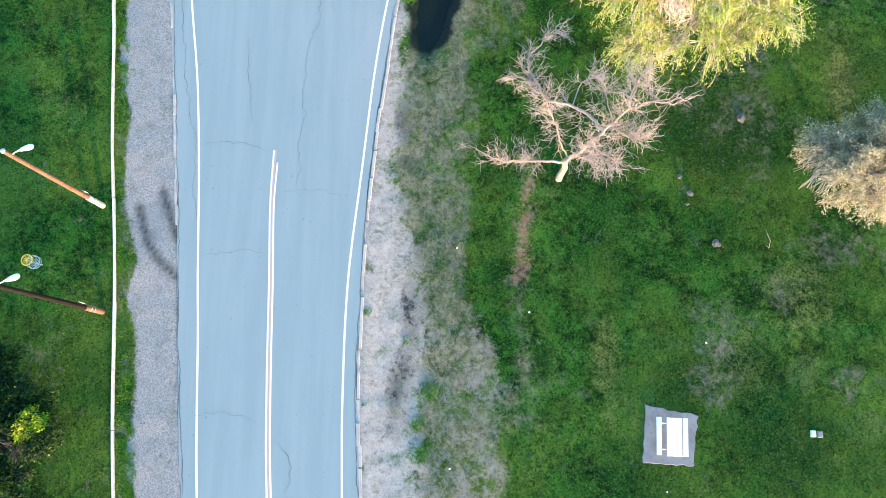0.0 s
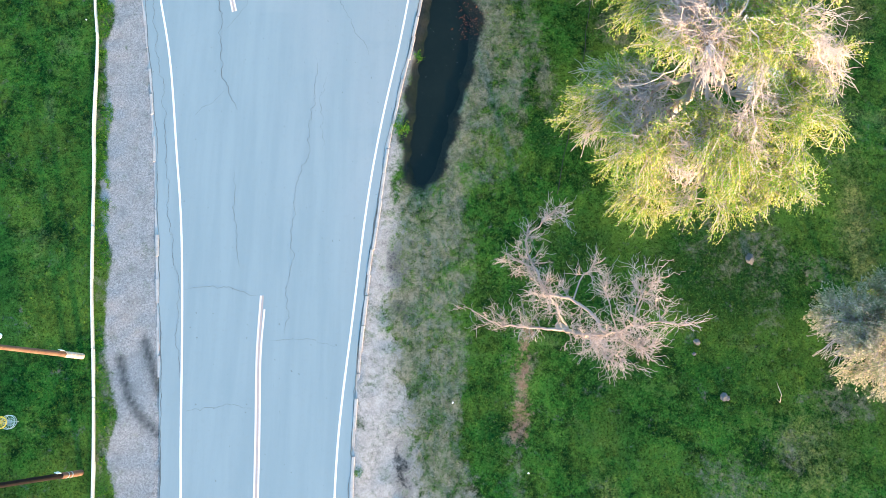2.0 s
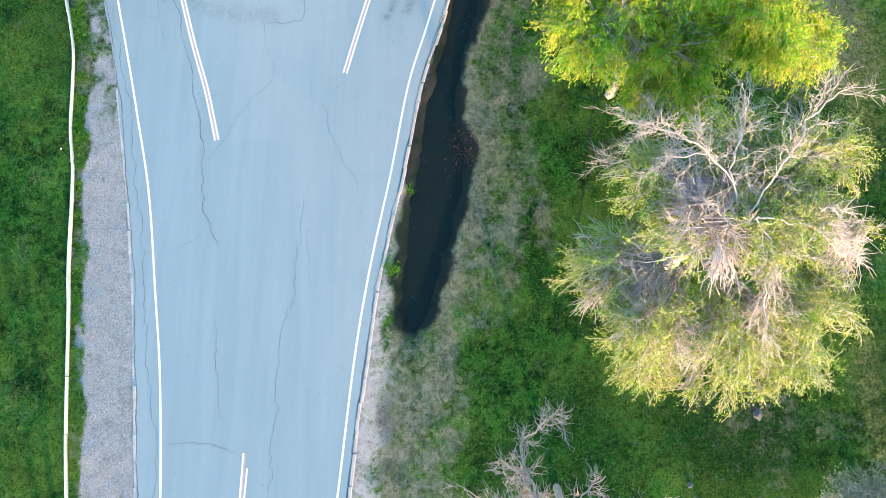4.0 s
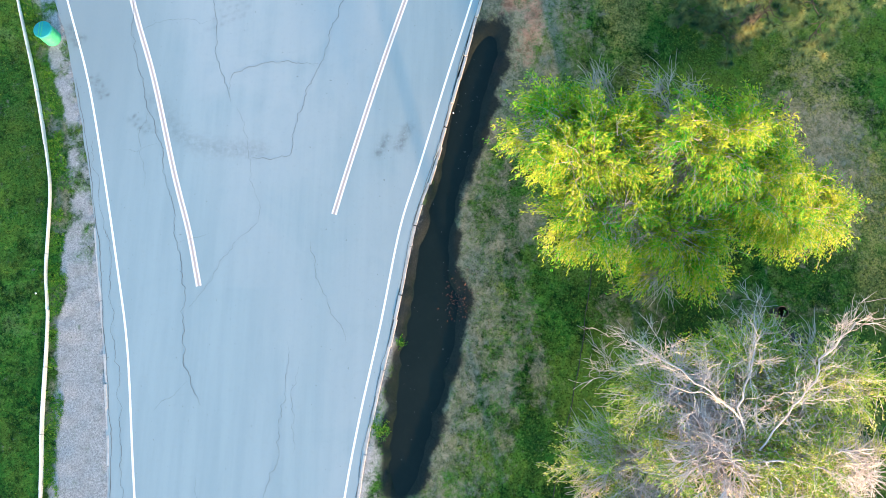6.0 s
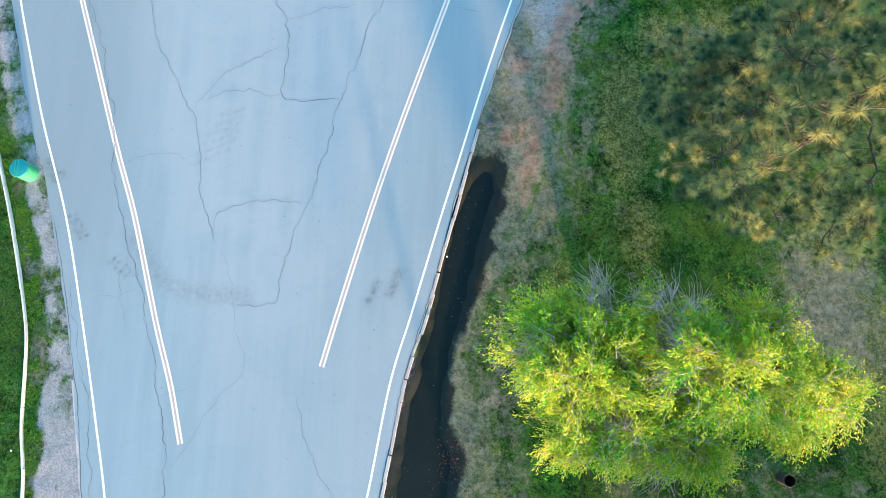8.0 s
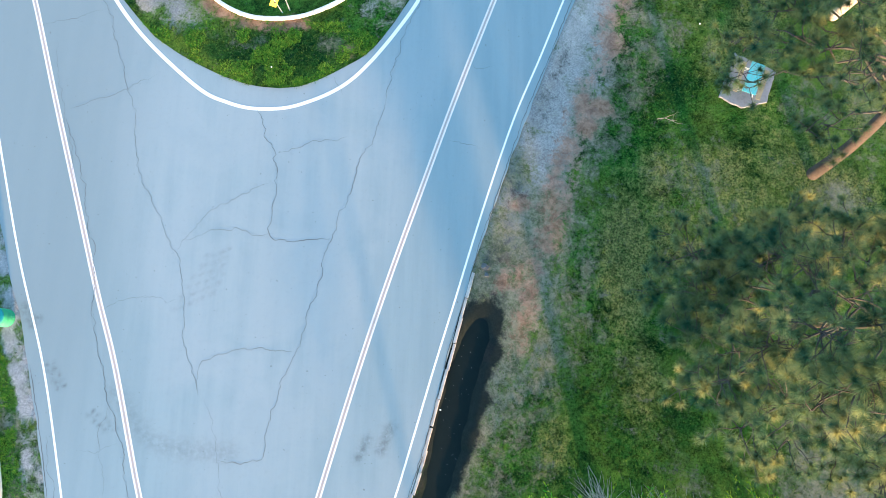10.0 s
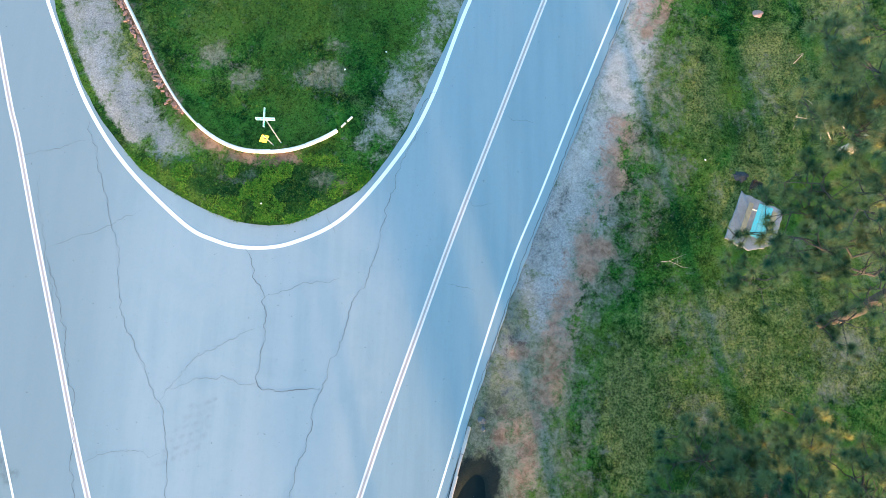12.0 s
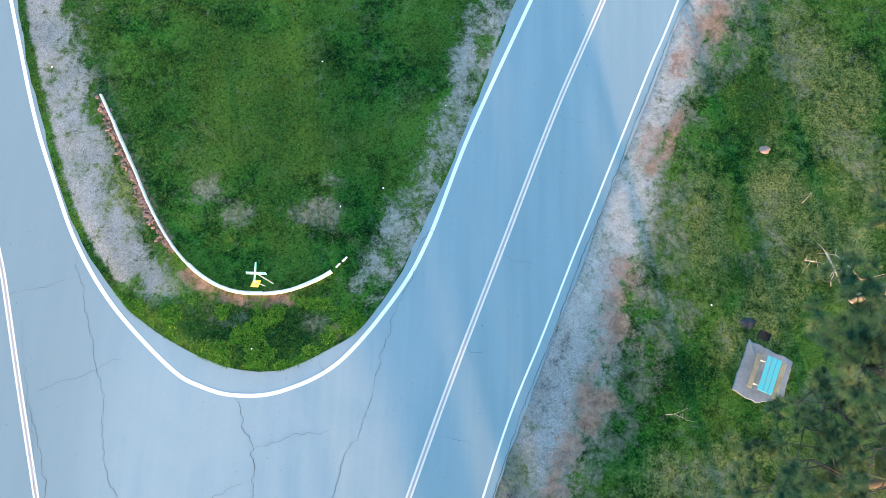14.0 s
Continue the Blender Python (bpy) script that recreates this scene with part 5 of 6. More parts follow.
pine("pine_tree", (17.0, 42.6, 0), (15.2, 41.4, 19.5), (0.1, 0.0, 0), 0.32, boughs, 31, M_BARK_PINE, "tall long-needled pine with sunlit yellowish tufts", 14, 200, (0.32, 0.44))
pine("pine_tree", (20.75, 50.6, 0), (22.0, 59.6, 18.0), (-0.3, -2.2, 0), 0.34,
     [(0.42, (12.6, 52.3, 11.8), 1.2, 0.8), (0.44, (13.6, 53.3, 11.2), 1.1, 1.3), (0.50, (14.4, 52.9, 13.6), 1.1, 0.8), (0.40, (16.2, 51.3, 10.4), 1.0, 0.5), (0.66, (12.9, 57.6, 15.2), 0.9, 1.5), (0.62, (13.2, 55.8, 14.0), 0.9, 1.5), (0.62, (14.0, 55.3, 14.0), 1.0, 1.5), (0.60, (13.5, 57.0, 12.4), 0.9, 0.6), (0.64, (14.5, 56.8, 14.2), 1.0, 1.4), (0.44, (12.4, 52.8, 10.2), 1.1, 0.5), (0.42, (12.7, 51.8, 11.0), 1.1, 0.6), (0.40, (12.2, 51.2, 10.0), 1.0, 0.7), (0.46, (13.0, 54.2, 12.0), 1.0, 0.8), (0.50, (14.8, 53.6, 13.0), 1.1, 0.8), (0.58, (15.0, 55.2, 14.8), 1.1, 0.7), (0.36, (15.4, 49.4, 9.2), 1.1, 0.8),
      (0.46, (15.4, 50.6, 12.4), 1.1, 0.8), (0.52, (17.4, 49.6, 13.6), 1.1, 0.8), (0.56, (17.6, 53.6, 14.0), 1.1, 0.6), (0.48, (18.6, 47.6, 11.2), 1.1, 0.9), (0.66, (19.4, 50.8, 16.0), 1.2, 1.0), (0.66, (22.5, 48.6, 16.0), 1.3, 1.2), (0.70, (26.5, 53.5, 16.5), 1.3, 1.2), (0.80, (21.6, 54.0, 18.6), 1.2, 1.1), (0.85, (24.0, 51.4, 19.0), 1.2, 1.2), (0.80, (24.6, 58.0, 18.0), 1.2, 1.1)],
     32, M_BARK_PINE, "leaning orange-barked pine with long sparse boughs", 14, 190, (0.32, 0.44))
pine("pine_tree", (22.5, 59.7, 0), (25.6, 60.6, 19.0), (-0.3, 0.1, 0), 0.30,
     [(0.30, (18.0, 59.4, 5.6), 0.8, 0.35), (0.46, (18.4, 61.4, 9.6), 1.0, 0.75), (0.5, (19.6, 57.4, 10.2), 1.0, 0.75), (0.6, (20.4, 62.6, 12.6), 1.1, 0.8), (0.68, (22, 57.6, 14.4), 1.1, 0.9), (0.75, (27.6, 62.6, 15.4), 1.2, 1.8), (0.82, (23.4, 61.4, 16.6), 1.2, 1.5), (0.7, (28.4, 58.6, 14.6), 1.2, 1.8), (0.95, (26.4, 60.2, 19.2), 1.0, 1.5), (0.88, (26.0, 62.4, 17.6), 1.1, 1.5)],
     33, M_BARK_PALE, "pine with a pale sunlit trunk beside fallen branches", 14, 190, (0.32, 0.44))


# ---- furniture of the park ----
def picnic_table(at, turn, planks, tops, benches, label):
    """Planked top and two benches on a frame of bent steel tube."""
    t = thing("picnic_table", pose(*at, 0, 0, turn), label, "picnic table", "picnic tables in the park")
    width = 0.74 / planks
    for k in range(planks):
        part("top_plank", block((width - 0.012, 1.80, 0.04), ((k + 0.5) * width - 0.37, 0, 0.75), bevel=0.008), tops, t)
    for side in (-1, 1):
        part("bench_plank", block((0.25, 1.80, 0.04), (side * 0.64, 0, 0.44), bevel=0.008), benches, t)
    for y in (-0.62, 0.62):
        bm = rod((-0.72, y, 0.405), (0.72, y, 0.405), 0.024)
        for side in (-1, 1):
            rod((side * 0.46, y, 0.0), (side * 0.20, y, 0.715), 0.026, bm=bm)
        rod((-0.34, y, 0.715), (0.34, y, 0.715), 0.022, bm=bm)
        part("leg_frame", bm, M_STEEL, t)
    return t


def slab(corners, label, seed):
    """A poured concrete pad with a ragged rim."""
    r = random.Random(seed)
    pts = []
    for a, b in zip(corners, corners[1:] + corners[:1]):
        for k in range(9):
            f = k / 9
            pts.append((a[0] + (b[0] - a[0]) * f + r.uniform(-0.05, 0.05), a[1] + (b[1] - a[1]) * f + r.uniform(-0.05, 0.05)))
    mx, my = sum(p[0] for p in pts) / len(pts), sum(p[1] for p in pts) / len(pts)
    bm = bmesh.new()
    low = [bm.verts.new((x, y, -0.15)) for x, y in pts]
    mid = [bm.verts.new((x, y, -0.012)) for x, y in pts]
    top = [bm.verts.new((x + (mx - x) * 0.02, y + (my - y) * 0.02, 0.004)) for x, y in pts]
    for p, q in ((low, mid), (mid, top)):
        for k in range(len(pts)):
            bm.faces.new((p[k], p[(k + 1) % len(pts)], q[(k + 1) % len(pts)], q[k]))
    bm.faces.new(top)
    return tagged(part("concrete_pad", bm, M_SLAB), label, "concrete pad", "picnic pads")


slab([(10.15, -1.2), (12.7, -1.68), (12.32, -4.1), (9.85, -3.98)], "ragged grey concrete pad in the grass", 1)
slab([(16.95, 57.35), (19.15, 56.3), (18.5, 54.5), (17.2, 54.15), (15.98, 54.8)], "ragged grey concrete pad under the pine", 2)
slab([(16.62, 25.3), (19.42, 24.95), (18.95, 22.5), (16.2, 22.9)], "grey concrete pad under the half-bare tree", 3)
picnic_table((11.22, -2.68, 0.004), -3.0, 3, M_WHITE_PLANK, M_WHITE_PLANK, "white-planked picnic table on a concrete pad")
picnic_table((17.55, 55.55, 0.004), -21.0, 3, M_TEAL, M_TAN_PLANK, "picnic table with flaking teal top and bare benches")
picnic_table((17.65, 23.8, 0.004), -19.0, 3, M_WHITE_PLANK, M_WHITE_PLANK, "white-planked picnic table half under the bare tree")


def grill(at, turn, label):
    """A park grill: an open firebox on a post, with a grate and side handles."""
    t = thing("park_grill", pose(*at, 0, 0, turn), label, "grill", "park grills")
    part("post", rod((0, 0, -0.1), (0, 0, 0.62), 0.045), M_IRON, t)
    bm = block((0.50, 0.40, 0.02), (0, 0, 0.63), bevel=0.004)
    for x, y, sx, sy in ((-0.25, 0, 0.02, 0.40), (0.25, 0, 0.02, 0.40), (0, 0.2, 0.50, 0.02)):
        block((sx, sy, 0.24), (x, y, 0.74), bevel=0.004, bm=bm)
    part("firebox", bm, M_IRON, t)
    for k in range(6):
        part("grate_bar", rod((-0.24, -0.16 + 0.06 * k, 0.80), (0.24, -0.16 + 0.06 * k, 0.80), 0.009, sides=6), M_IRON, t)
    for s in (-1, 1):
        part("handle", rod((s * 0.26, -0.05, 0.80), (s * 0.34, -0.05, 0.80), 0.012, sides=6), M_IRON, t)


def ash_patch(x, y, r, label):
    rr = random.Random(int(x * 10))
    bm = bmesh.new()
    rim = []
    for k in range(20):
        a = 2 * math.pi * k / 20
        q = r * rr.uniform(0.7, 1.15)
        rim.append(bm.verts.new((x + q * math.cos(a), y + q * 0.8 * math.sin(a), float(ground_z(np.array(x), np.array(y))) + 0.012)))
    peak = bm.verts.new((x, y, float(ground_z(np.array(x), np.array(y))) + 0.07))
    for k in range(20):
        bm.faces.new((rim[k], rim[(k + 1) % 20], peak))
    tagged(part("ash_heap", bm, M_ASH), label, "ash")


grill((19.35, 25.35, -0.05), 20, "black iron park grill beside the concrete pad")
grill((17.45, 57.5, -0.05), -25, "black iron park grill beside the teal table")
ash_patch(18.75, 25.95, 0.62, "spilled dark ash behind the grill")
ash_patch(17.0, 58.2, 0.42, "spilled grey ash behind the grill")


def barrel(name, at, radius, height, side, lid, label, closed):
    t = thing(name, pose(*at), label, "trash barrel", "trash barrels")
    prof = [(radius * 0.97, 0.0), (radius, 0.03), (radius, height * 0.32), (radius * 1.03, height * 0.345), (radius, height * 0.37), (radius, height * 0.64), (radius * 1.03, height * 0.665), (radius, height * 0.69), (radius, height * 0.97), (radius * 1.03, height)]
    if not closed:
        prof += [(radius * 0.95, height), (radius * 0.95, 0.08)]
    part("drum", turned(prof, 28), side, t)
    if closed:
        bm = turned([(radius * 1.06, height - 0.03), (radius * 1.08, height + 0.02), (radius * 1.0, height + 0.06), (radius * 0.5, height + 0.085)], 28)
        lid_ob = part("lid", bm, lid, t)
        for x in (-0.16, -0.02):
            part("lid_strap", block((0.035, radius * 1.75, 0.02), (x, 0, height + 0.085), bevel=0.004), M_BIN_SIDE, lid_ob)
    else:
        part("liner", ring_of(radius * 0.99, 0.02, height + 0.005), lid, t)


barrel("trash_barrel", (17.85, 27.35, -0.06), 0.29, 0.86, M_IRON, M_IRON, "open black steel trash barrel on the grass", False)
barrel("trash_barrel", (-20.9, 42.0, -0.06), 0.46, 1.0, M_BIN_SIDE, M_BIN_LID, "green drum with a flat teal lid beside the road", True)


def disc_basket(at):
    """A disc-golf target: post, yellow top band, hanging chains and a wire tray."""
    t = thing("disc_golf_basket", pose(*at), "disc golf basket with a yellow top and wire tray", "disc basket")
    part("post", rod((0, 0, -0.1), (0, 0, 1.36), 0.03), M_STEEL, t)
    top = part("top_band", ring_of(0.27, 0.028, 1.34), M_YELLOW, t)
    for k in range(12):
        a = math.pi * k / 6
        part("top_spoke", rod((0.02 * math.cos(a), 0.02 * math.sin(a), 1.36), (0.27 * math.cos(a), 0.27 * math.sin(a), 1.35), 0.012, sides=6), M_YELLOW, top)
        part("chain", rod((0.24 * math.cos(a), 0.24 * math.sin(a), 1.33), (0.06 * math.cos(a), 0.06 * math.sin(a), 0.72), 0.008, sides=5), M_STEEL, t)
    tray = part("tray", ring_of(0.33, 0.014, 0.80), M_STEEL, t, "galvanised wire tray")
    part("tray_ring", ring_of(0.32, 0.010, 0.62), M_STEEL, tray)
    part("tray_ring", ring_of(0.18, 0.008, 0.61), M_STEEL, tray)
    for k in range(18):
        a = math.pi * k / 9
        bm = rod((0.33 * math.cos(a), 0.33 * math.sin(a), 0.80), (0.32 * math.cos(a), 0.32 * math.sin(a), 0.62), 0.007, sides=5)
        rod((0.32 * math.cos(a), 0.32 * math.sin(a), 0.62), (0.03 * math.cos(a), 0.03 * math.sin(a), 0.60), 0.007, sides=5, bm=bm)
        part("tray_wire", bm, M_STEEL, tray)


disc_basket((-20.92, 5.75, -0.06))


def light_pole(at, top, lamp_way, label, wood, foot_wood):
    """A wooden pole with a lighter foot, bands, a small plate, and a street lamp on a short arm."""
    t = thing("light_pole", pose(*at), label, "light pole", "light poles along the low wall")
    top = Vector(top) - Vector(at)
    part("pole", rod((0, 0, -0.3), top, 0.14, 0.095, 16), wood, t)
    foot = part("foot_sleeve", rod((0, 0, -0.1), top * 0.19, 0.150, 0.142, 16), foot_wood, t, "lighter lower end")
    for f in (0.10, 0.135):
        m = top * f
        part("band", rod(m, m + top.normalized() * 0.05, 0.154, 0.154, 16), M_STEEL, foot)
    part("cap", rod(top, top + top.normalized() * 0.06, 0.115, 0.07, 12), M_STEEL, t)
    m = top * 0.235
    part("plate", block((0.20, 0.02, 0.34), (m.x + 0.06, m.y + 0.17, m.z), (0, 0, -20), bevel=0.004), M_LAMP, t)
    w = Vector(lamp_way)
    a = top * 0.93
    b = a + w * 0.45 + Vector((0, 0, 0.22))
    arm = rod(a, a + w * 0.2 + Vector((0, 0, 0.15)), 0.03)
    rod(a + w * 0.2 + Vector((0, 0, 0.15)), b, 0.028, bm=arm)
    part("arm", arm, M_STEEL, t)
    head = bmesh.new()
    bmesh.ops.create_uvsphere(head, u_segments=18, v_segments=10, radius=1)
    side = Vector((-w.y, w.x, 0))
    for v in head.verts:
        s, q, z = v.co
        wide = 0.19 * (0.62 + 0.38 * s)
        v.co = b + w * (0.30 + 0.36 * s) + side * (q * wide) + Vector((0, 0, (0.085 if z > 0 else 0.06) * z))
    lamp_ob = part("lamp_head", head, M_LAMP, t, "white cobra-head lamp housing")
    part("photocell", rod(b + w * 0.2 + Vector((0, 0, 0.07)), b + w * 0.2 + Vector((0, 0, 0.15)), 0.035), M_STEEL, lamp_ob)


light_pole((-18.12, 8.98, -0.06), (-18.25, 9.06, 8.0), (0.94, 0.33, 0), "brown wooden light pole with pale foot and lamp", M_POLE, M_POLE_BASE)
# shade painted as darker wood here, the sunlit foot as browner wood
light_pole((-17.5, 3.32, -0.06), (-18.1, 3.5, 8.0), (0.93, 0.36, 0), "wooden light pole beside the low wall, coloured as in shade", M_POLE_SHADED, M_POLE)


def street_sign():
    """Two crossed name blades on a thin post; their writing is too small to read and stays as plain bars."""
    z0 = island_z(-7.5, 59.25)
    t = thing("street_name_sign", pose(-7.47, 59.25, z0), "street name sign with two crossed green blades on a post", "street sign")
    part("post", rod((0, 0, -0.3), (0.12, -0.12, 3.75), 0.035, 0.03), M_STEEL, t)
    for turn, z, size in ((0, 3.66, 0.92), (88, 3.86, 0.92)):
        blade = part("blade", block((size, 0.035, 0.20), (0.12, -0.12, z), (-18 if turn == 0 else 0, 0 if turn == 0 else -12, turn), 0.004), M_SIGN_PALE, t)
        part("blade_face", block((size - 0.06, 0.05, 0.13), (0.12, -0.12, z), (-18 if turn == 0 else 0, 0 if turn == 0 else -12, turn), 0.004), M_SIGN_GREEN, blade)
        part("writing_bar", block((size * 0.55, 0.062, 0.035), (0.12, -0.12, z), (-18 if turn == 0 else 0, 0 if turn == 0 else -12, turn), 0.002), M_LAMP, blade)


def warning_sign():
    z0 = island_z(-8.0, 59.1)
    t = thing("warning_sign", pose(-7.95, 59.08, z0), "small yellow diamond warning sign on a short post", "road sign")
    part("post", rod((0.12, 0.02, -0.3), (-0.05, 0.0, 1.45), 0.028), M_STEEL, t)
    m = (-0.1, -0.05, 1.15)
    plate = part("diamond_plate", block((0.42, 0.02, 0.42), m, (-42, 45, 8), 0.006), M_YELLOW, t)
    part("arrow_bar", block((0.22, 0.026, 0.05), m, (-42, 0, 8), 0.004), M_IRON, plate)


street_sign()
warning_sign()


# ---- small things ----
def rock(name, at, size, seed, material, label, category):
    bm = bmesh.new()
    bmesh.ops.create_icosphere(bm, subdivisions=2, radius=1)
    r = random.Random(seed)
    shift = Vector((r.uniform(0, 50), r.uniform(0, 50), 0))
    for v in bm.verts:
        k = 1 + 0.5 * noise.noise(v.co * 1.3 + shift)
        v.co = Vector((v.co.x * size[0] * k, v.co.y * size[1] * k, v.co.z * size[2] * k))
    ob = part(name, bm, material)
    ob.matrix_basis = pose(*at, 0, 0, r.uniform(0, 180))
    return tagged(ob, label, category, category + " scatter")


for k, (x, y, s) in enumerate(((12.64, 10.73, 0.16), (13.14, 9.79, 0.18), (12.95, 9.2, 0.11), (14.28, 7.09, 0.22), (14.45, 7.0, 0.14), (3.5, 45.2, 0.22), (16.2, 14.1, 0.28), (3.58, 44.8, 0.14))):
    rock("stone", (x, y, -0.03), (s, s * 0.8, s * 0.45), k, M_STONE, "grey stone half sunk in the grass", "stone")
rock("stump", (18.44, 67.65, -0.03), (0.30, 0.24, 0.05), 40, M_STUMP, "low pale rotten stump in the grass", "stump")
for x, y, material, label in ((18.33, -2.53, M_SIGN_PALE, "small pale green valve cover in the grass"), (18.66, -2.56, M_SLAB, "small grey valve cover in the grass")):
    t = thing("valve_cover", pose(x, y, -0.06), label, "valve cover")
    part("box", block((0.26, 0.32, 0.12), (0, 0, 0.0), bevel=0.02), material, t)
    part("cover_rim", block((0.20, 0.26, 0.02), (0, 0, 0.065), bevel=0.008), material, t)

LITTER = ((0.75, 6.75), (4.45, 3.4), (1.36, 37.97), (13.4, 1.9), (-19.75, 29.75), (-20.0, 27.8), (-8.24, 55.87), (1.04, 69.44), (15.15, 59.05), (-20.85, 70.9), (10.95, -5.3), (0.4, -4.3), (-2.1, 64.6), (-4.3, 63.5), (-5.9, 71.8), (20.4, 24.2))
for k, (x, y) in enumerate(LITTER):
    z = island_z(x, y) + 0.05 if y > 55 and float(isle_l(y)) < x < float(isle_r(y)) else float(ground_z(np.array(x), np.array(y))) + 0.05
    rock("litter", (x, y, max(z, -0.12)), (0.05, 0.04, 0.03), 60 + k, M_LITTER, "crumpled white scrap of litter on the ground", "litter")


def fallen_branch(points, radius, seed, label, material, forks=5):
    rg = np.random.RandomState(seed)
    line = np.array(points, float)
    t = thing("fallen_branch", Matrix(), label, "branch")
    limbs = [(line, radius, radius * 0.4)]
    for _ in range(forks):
        k = rg.randint(0, len(line))
        w = rg.normal(0, 1, 3) * np.array([1, 1, 0.15])
        w[2] = abs(w[2])
        limbs.append((bend(line[k], line[k] + w * rg.uniform(0.25, 0.7), (0, 0, 0.03), rg, 4, 0.05), radius * 0.45, radius * 0.2))
    tubes("stick", limbs, material, t, "", 6)


fallen_branch([(21.2, 62.05, 0.1), (21.5, 61.1, 0.25), (21.9, 60.2, 0.1)], 0.06, 1, "pale fallen branch beside the pine trunk", M_BARK_PALE)
fallen_branch([(21.7, 61.9, 0.12), (22.3, 61.3, 0.2), (22.9, 60.65, 0.1)], 0.05, 2, "pale fallen branch beside the pine trunk", M_BARK_PALE)
fallen_branch([(20.1, 61.6, 0.03), (20.4, 61.55, 0.08), (20.7, 61.5, 0.05)], 0.03, 3, "thin fallen branch in the grass", M_BARK_PALE)
fallen_branch([(12.6, 53.45, 0.0), (13.0, 53.5, 0.06), (13.4, 53.35, 0.02)], 0.014, 4, "thin dry twig lying in the grass", M_BARK_GREY, 4)
fallen_branch([(17.0, 7.6, 0.0), (17.1, 7.2, 0.05), (17.0, 6.8, 0.02)], 0.02, 5, "thin dry twig lying in the grass", M_BARK_PALE, 2)
fallen_branch([(20.2, 64.7, 0.02), (20.5, 65.0, 0.05), (20.75, 65.3, 0.02)], 0.025, 6, "thin dry twig lying in the grass", M_BARK_PALE, 3)

# thin black tube laid along a dark line in the turf
dark_line_way = smooth_line([(8.95, 31.4), (8.7, 30.1), (8.3, 27.5), (8.0, 25.2), (7.3, 22.0), (6.6, 19.2), (6.3, 17.6)], 0.3)
dark_line_rise = ground_z(dark_line_way[:, 0], dark_line_way[:, 1]) + 0.012
dark_line_way = np.column_stack([dark_line_way[:, 0] + 0.10 * (lumps(dark_line_way[:, 1], 0 * dark_line_way[:, 1], 0.9, 61) - 0.5), dark_line_way[:, 1], dark_line_rise])
tagged(tubes("dark_ground_line", [(dark_line_way, 0.022, 0.022)], M_IRON, None, "", 6), "thin dark line running through the grass", "cable")

# leaves and specks that float on the ditch
rng = np.random.RandomState(71)
spots = []
for k in range(60):
    y = rng.uniform(19, 42)
    mid, half = 0.5 * float(ditch_l(y) + ditch_r(y)), 0.5 * float(ditch_r(y) - ditch_l(y))
    spots.append((mid + half * rng.uniform(-0.9, 0.9), y, -0.283))
spots = np.array(spots)
w = rng.uniform(0.005, 0.013, (len(spots), 1))
a = rng.uniform(0, 6.28, len(spots))
u, v = np.stack([np.cos(a), np.sin(a), 0 * a], 1) * w, np.stack([-np.sin(a), np.cos(a), 0 * a], 1) * w
tagged(soup("floating_specks", np.stack([spots - u - v, spots + u - v, spots + u + v, spots - u + v], 1), 4, M_BARK_GREY), "pale specks floating on the ditch water", "debris", kind="stuff")
n = 150
lx, ly = rng.normal(1.65, 0.38, n), rng.normal(27.9, 0.6, n)
pts = np.stack([lx, ly, np.maximum(ground_z(lx, ly), -0.285) + 0.03], 1)
tagged(leaves("red_leaf_litter", pts, rng.normal(0, 1, (n, 3)), 0.10, 0.06, rng, M_RED_LEAF, None, "", 0.0), "scatter of dead red leaves by the ditch", "leaf litter", kind="stuff")


# ---- grass blades and weeds ----
def grass(name, count, xlo, xhi, ylo, yhi, seed, height, label, material, keep, zf):
    rg = np.random.RandomState(seed)
    x, y = rg.uniform(xlo, xhi, count), rg.uniform(ylo, yhi, count)
    ok = keep(x, y, rg)
    x, y = x[ok], y[ok]
    per = 6
    n = len(x) * per
    z = zf(x, y)
    root = np.repeat(np.stack([x, y, z], 1), per, 0) + np.concatenate([rg.normal(0, 0.05, (n, 2)), np.zeros((n, 1))], 1)
    h = np.repeat(height * (0.5 + 1.1 * lumps(x, y, 1.3, 81)), per) * rg.uniform(0.6, 1.3, n)
    a = rg.uniform(0, 6.28, n)
    lean = rg.uniform(0.7, 1.9, n) * h
    tip = root + np.stack([np.cos(a) * lean, np.sin(a) * lean, h], 1)
    side = np.stack([-np.sin(a), np.cos(a), 0 * a], 1) * rg.uniform(0.009, 0.021, n)[:, None]
    root = root - np.array([0, 0, 0.01])
    ob = tagged(soup(name, np.stack([root - side, root + side, tip], 1), 3, material), label, "grass", kind="stuff")
    for key, values in zip(("olive", "lush_shade"), greenery(x, y)):
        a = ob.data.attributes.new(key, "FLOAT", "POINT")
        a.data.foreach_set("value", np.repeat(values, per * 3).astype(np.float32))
    return ob


def lawn(x, y, rg):
    g, st, ru, mu = masks(x, y)
    off_road = (x < road_l(y) - 0.15) | (x > road_r(y) + 0.3)
    on_pad = np.zeros(len(x), bool)
    for cx_, cy_, r in ((11.25, -2.7, 1.45), (17.6, 55.6, 1.5), (17.8, 23.9, 1.5)):
        on_pad |= np.maximum(np.abs(x - cx_), np.abs(y - cy_)) < r
    return off_road & ~on_pad & (np.abs(x - wall_x(y)) > 0.13) & (rg.rand(len(x)) > 1.4 * g + 0.5 * st + ru + 2 * mu)


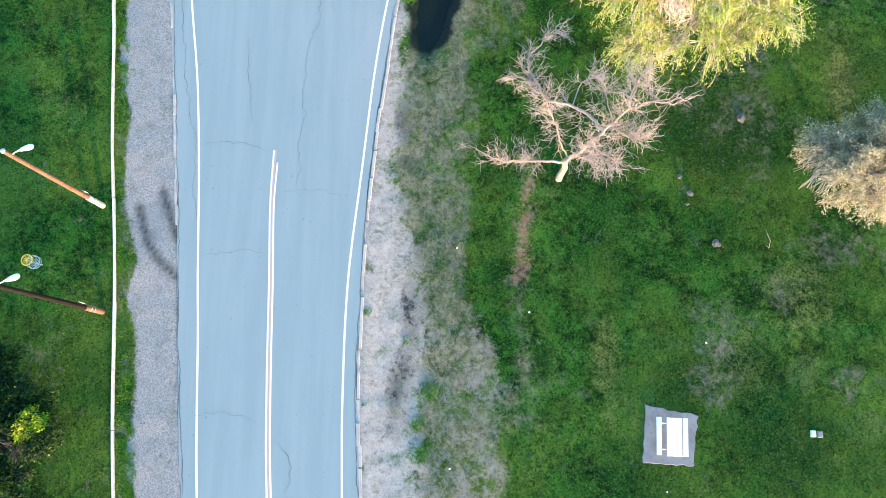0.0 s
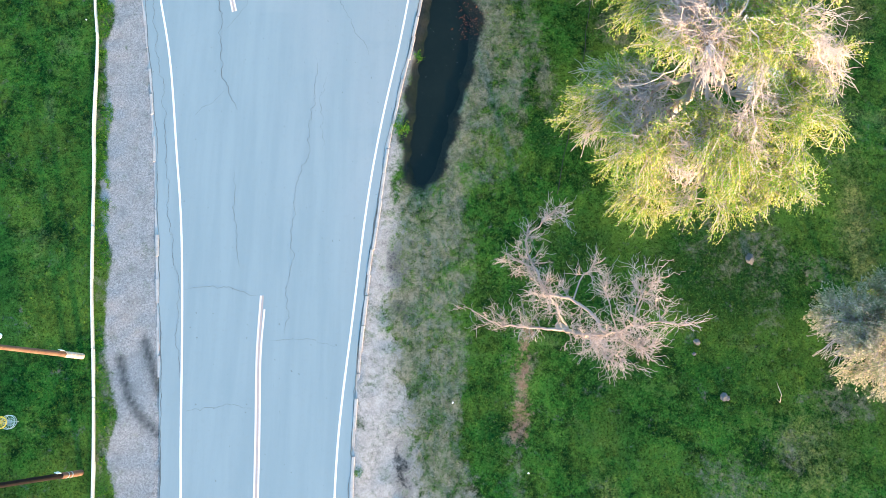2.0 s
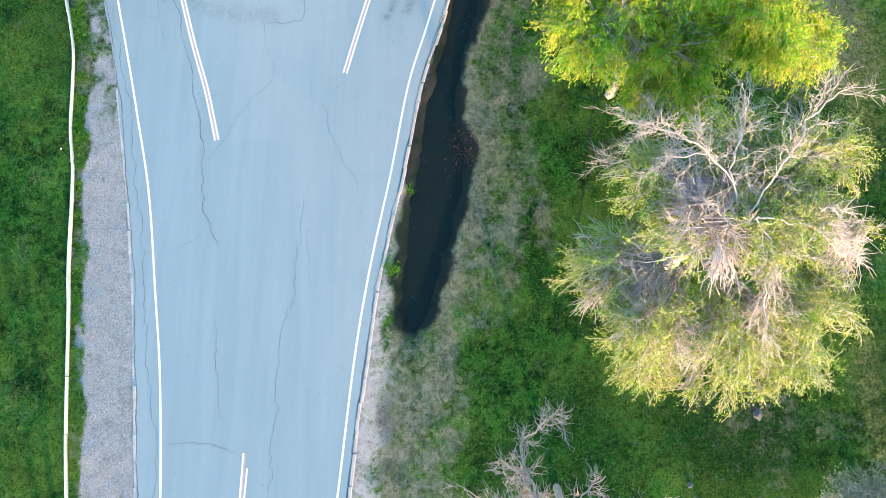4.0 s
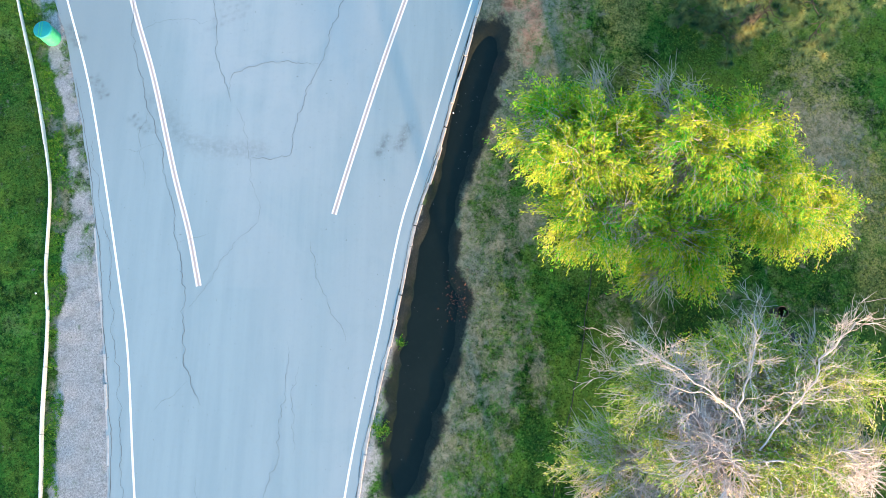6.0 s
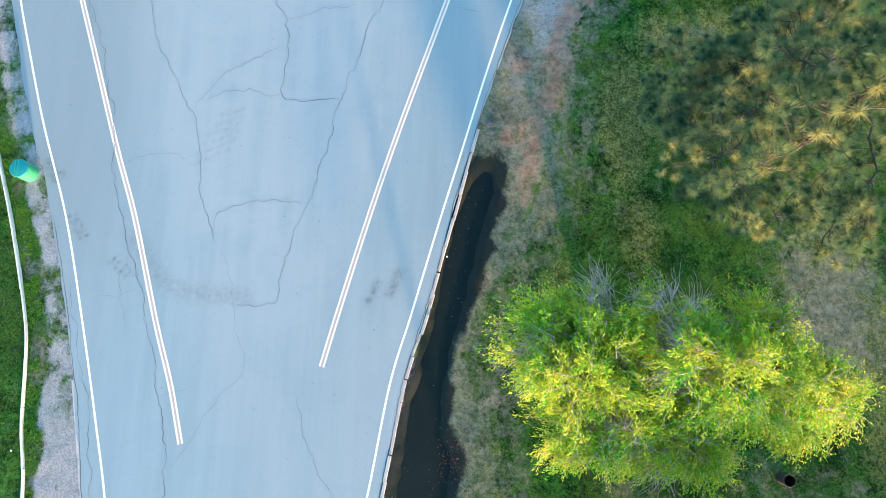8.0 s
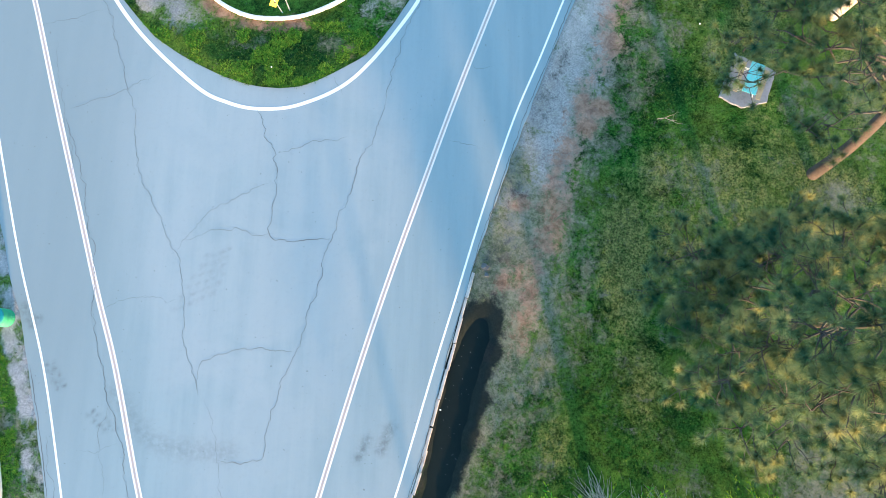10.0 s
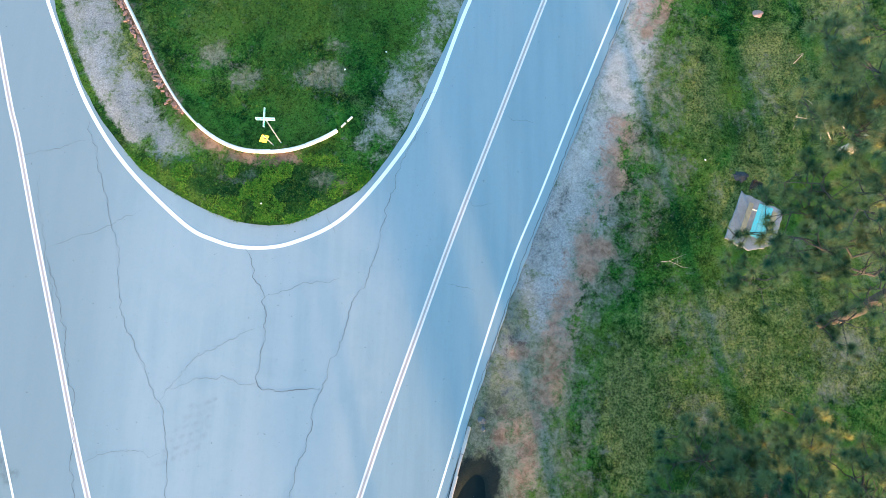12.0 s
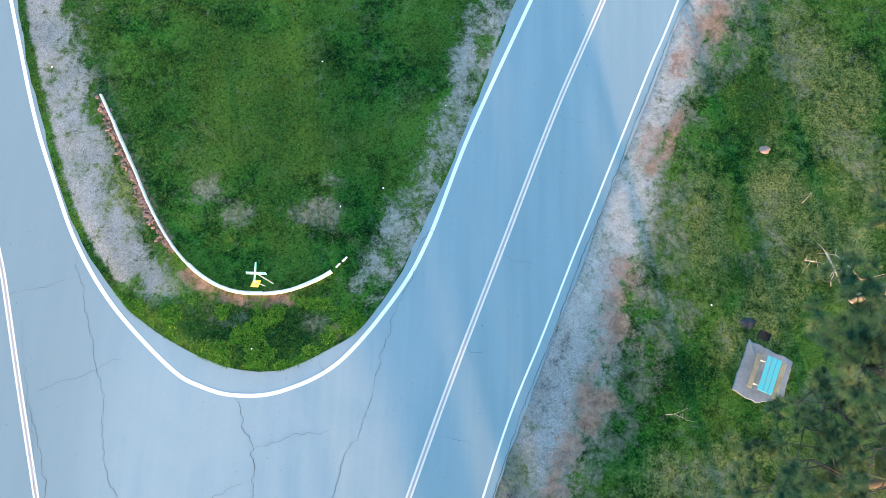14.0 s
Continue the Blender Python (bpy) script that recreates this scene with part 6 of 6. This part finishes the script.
def isle_lawn(x, y, rg):
    g, st, ru, mu = masks(x, y)
    return (x > isle_l(y) + 0.08) & (x < isle_r(y) - 0.08) & (rg.rand(len(x)) > 1.3 * g + 0.6 * st + 0.9 * ru)


isle_h = lambda x, y: 0.012 + 0.16 * ease(np.minimum(x - isle_l(y), isle_r(y) - x), 0, 1.6)
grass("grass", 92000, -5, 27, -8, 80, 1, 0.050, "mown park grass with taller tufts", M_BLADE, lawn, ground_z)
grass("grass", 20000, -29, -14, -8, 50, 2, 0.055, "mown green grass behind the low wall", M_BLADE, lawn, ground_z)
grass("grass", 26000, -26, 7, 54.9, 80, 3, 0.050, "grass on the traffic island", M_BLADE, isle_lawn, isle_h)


def by_wall(x, y, rg):
    return (x > wall_x(y) + 0.1) & (x < wall_x(y) + 0.25 + (0.85 + 0.3 * ease(y, 27, 32)) * lumps(x, y, 1.7, 91)) & (lumps(x, y, 0.55, 92) > 0.50 - 0.08 * ease(y, 27, 32))


def weed_spots(spots):
    """Keeps weeds round a few spots."""
    def keep(x, y, rg):
        d = np.full(len(x), 9.0)
        for cx_, cy_, r in spots:
            d = np.minimum(d, np.hypot(x - cx_, y - cy_) / r)
        return d + rg.uniform(0, 1.0, len(x)) < 1.25
    return keep


grass("wall_weeds", 60000, -25, -15, -8, 46, 4, 0.08, "yellow-green weeds along the low wall", M_WEED, by_wall, ground_z)
grass("road_edge_weeds", 24000, -5, 1, -6, 26, 5, 0.07, "tufts of green weeds along the road edge", M_WEED, weed_spots([(-2.15, 21.4, 0.55), (-3.35, 19.4, 0.2), (-3.95, 3.4, 0.25), (-3.9, -1.2, 0.18), (-1.0, -3.6, 0.5), (-1.15, -2.2, 0.35), (-0.6, -0.6, 0.4), (-1.9, 1.9, 0.2), (-1.2, 25.6, 0.3)]), ground_z)
grass("island_weeds", 26000, -18, 0, 54.9, 63, 6, 0.07, "yellow-green weeds at the tip of the island", M_WEED, lambda x, y, rg: isle_lawn(x, y, rg) & (lumps(x, y, 0.9, 94) > 0.45) & (y < 58.6), isle_h)
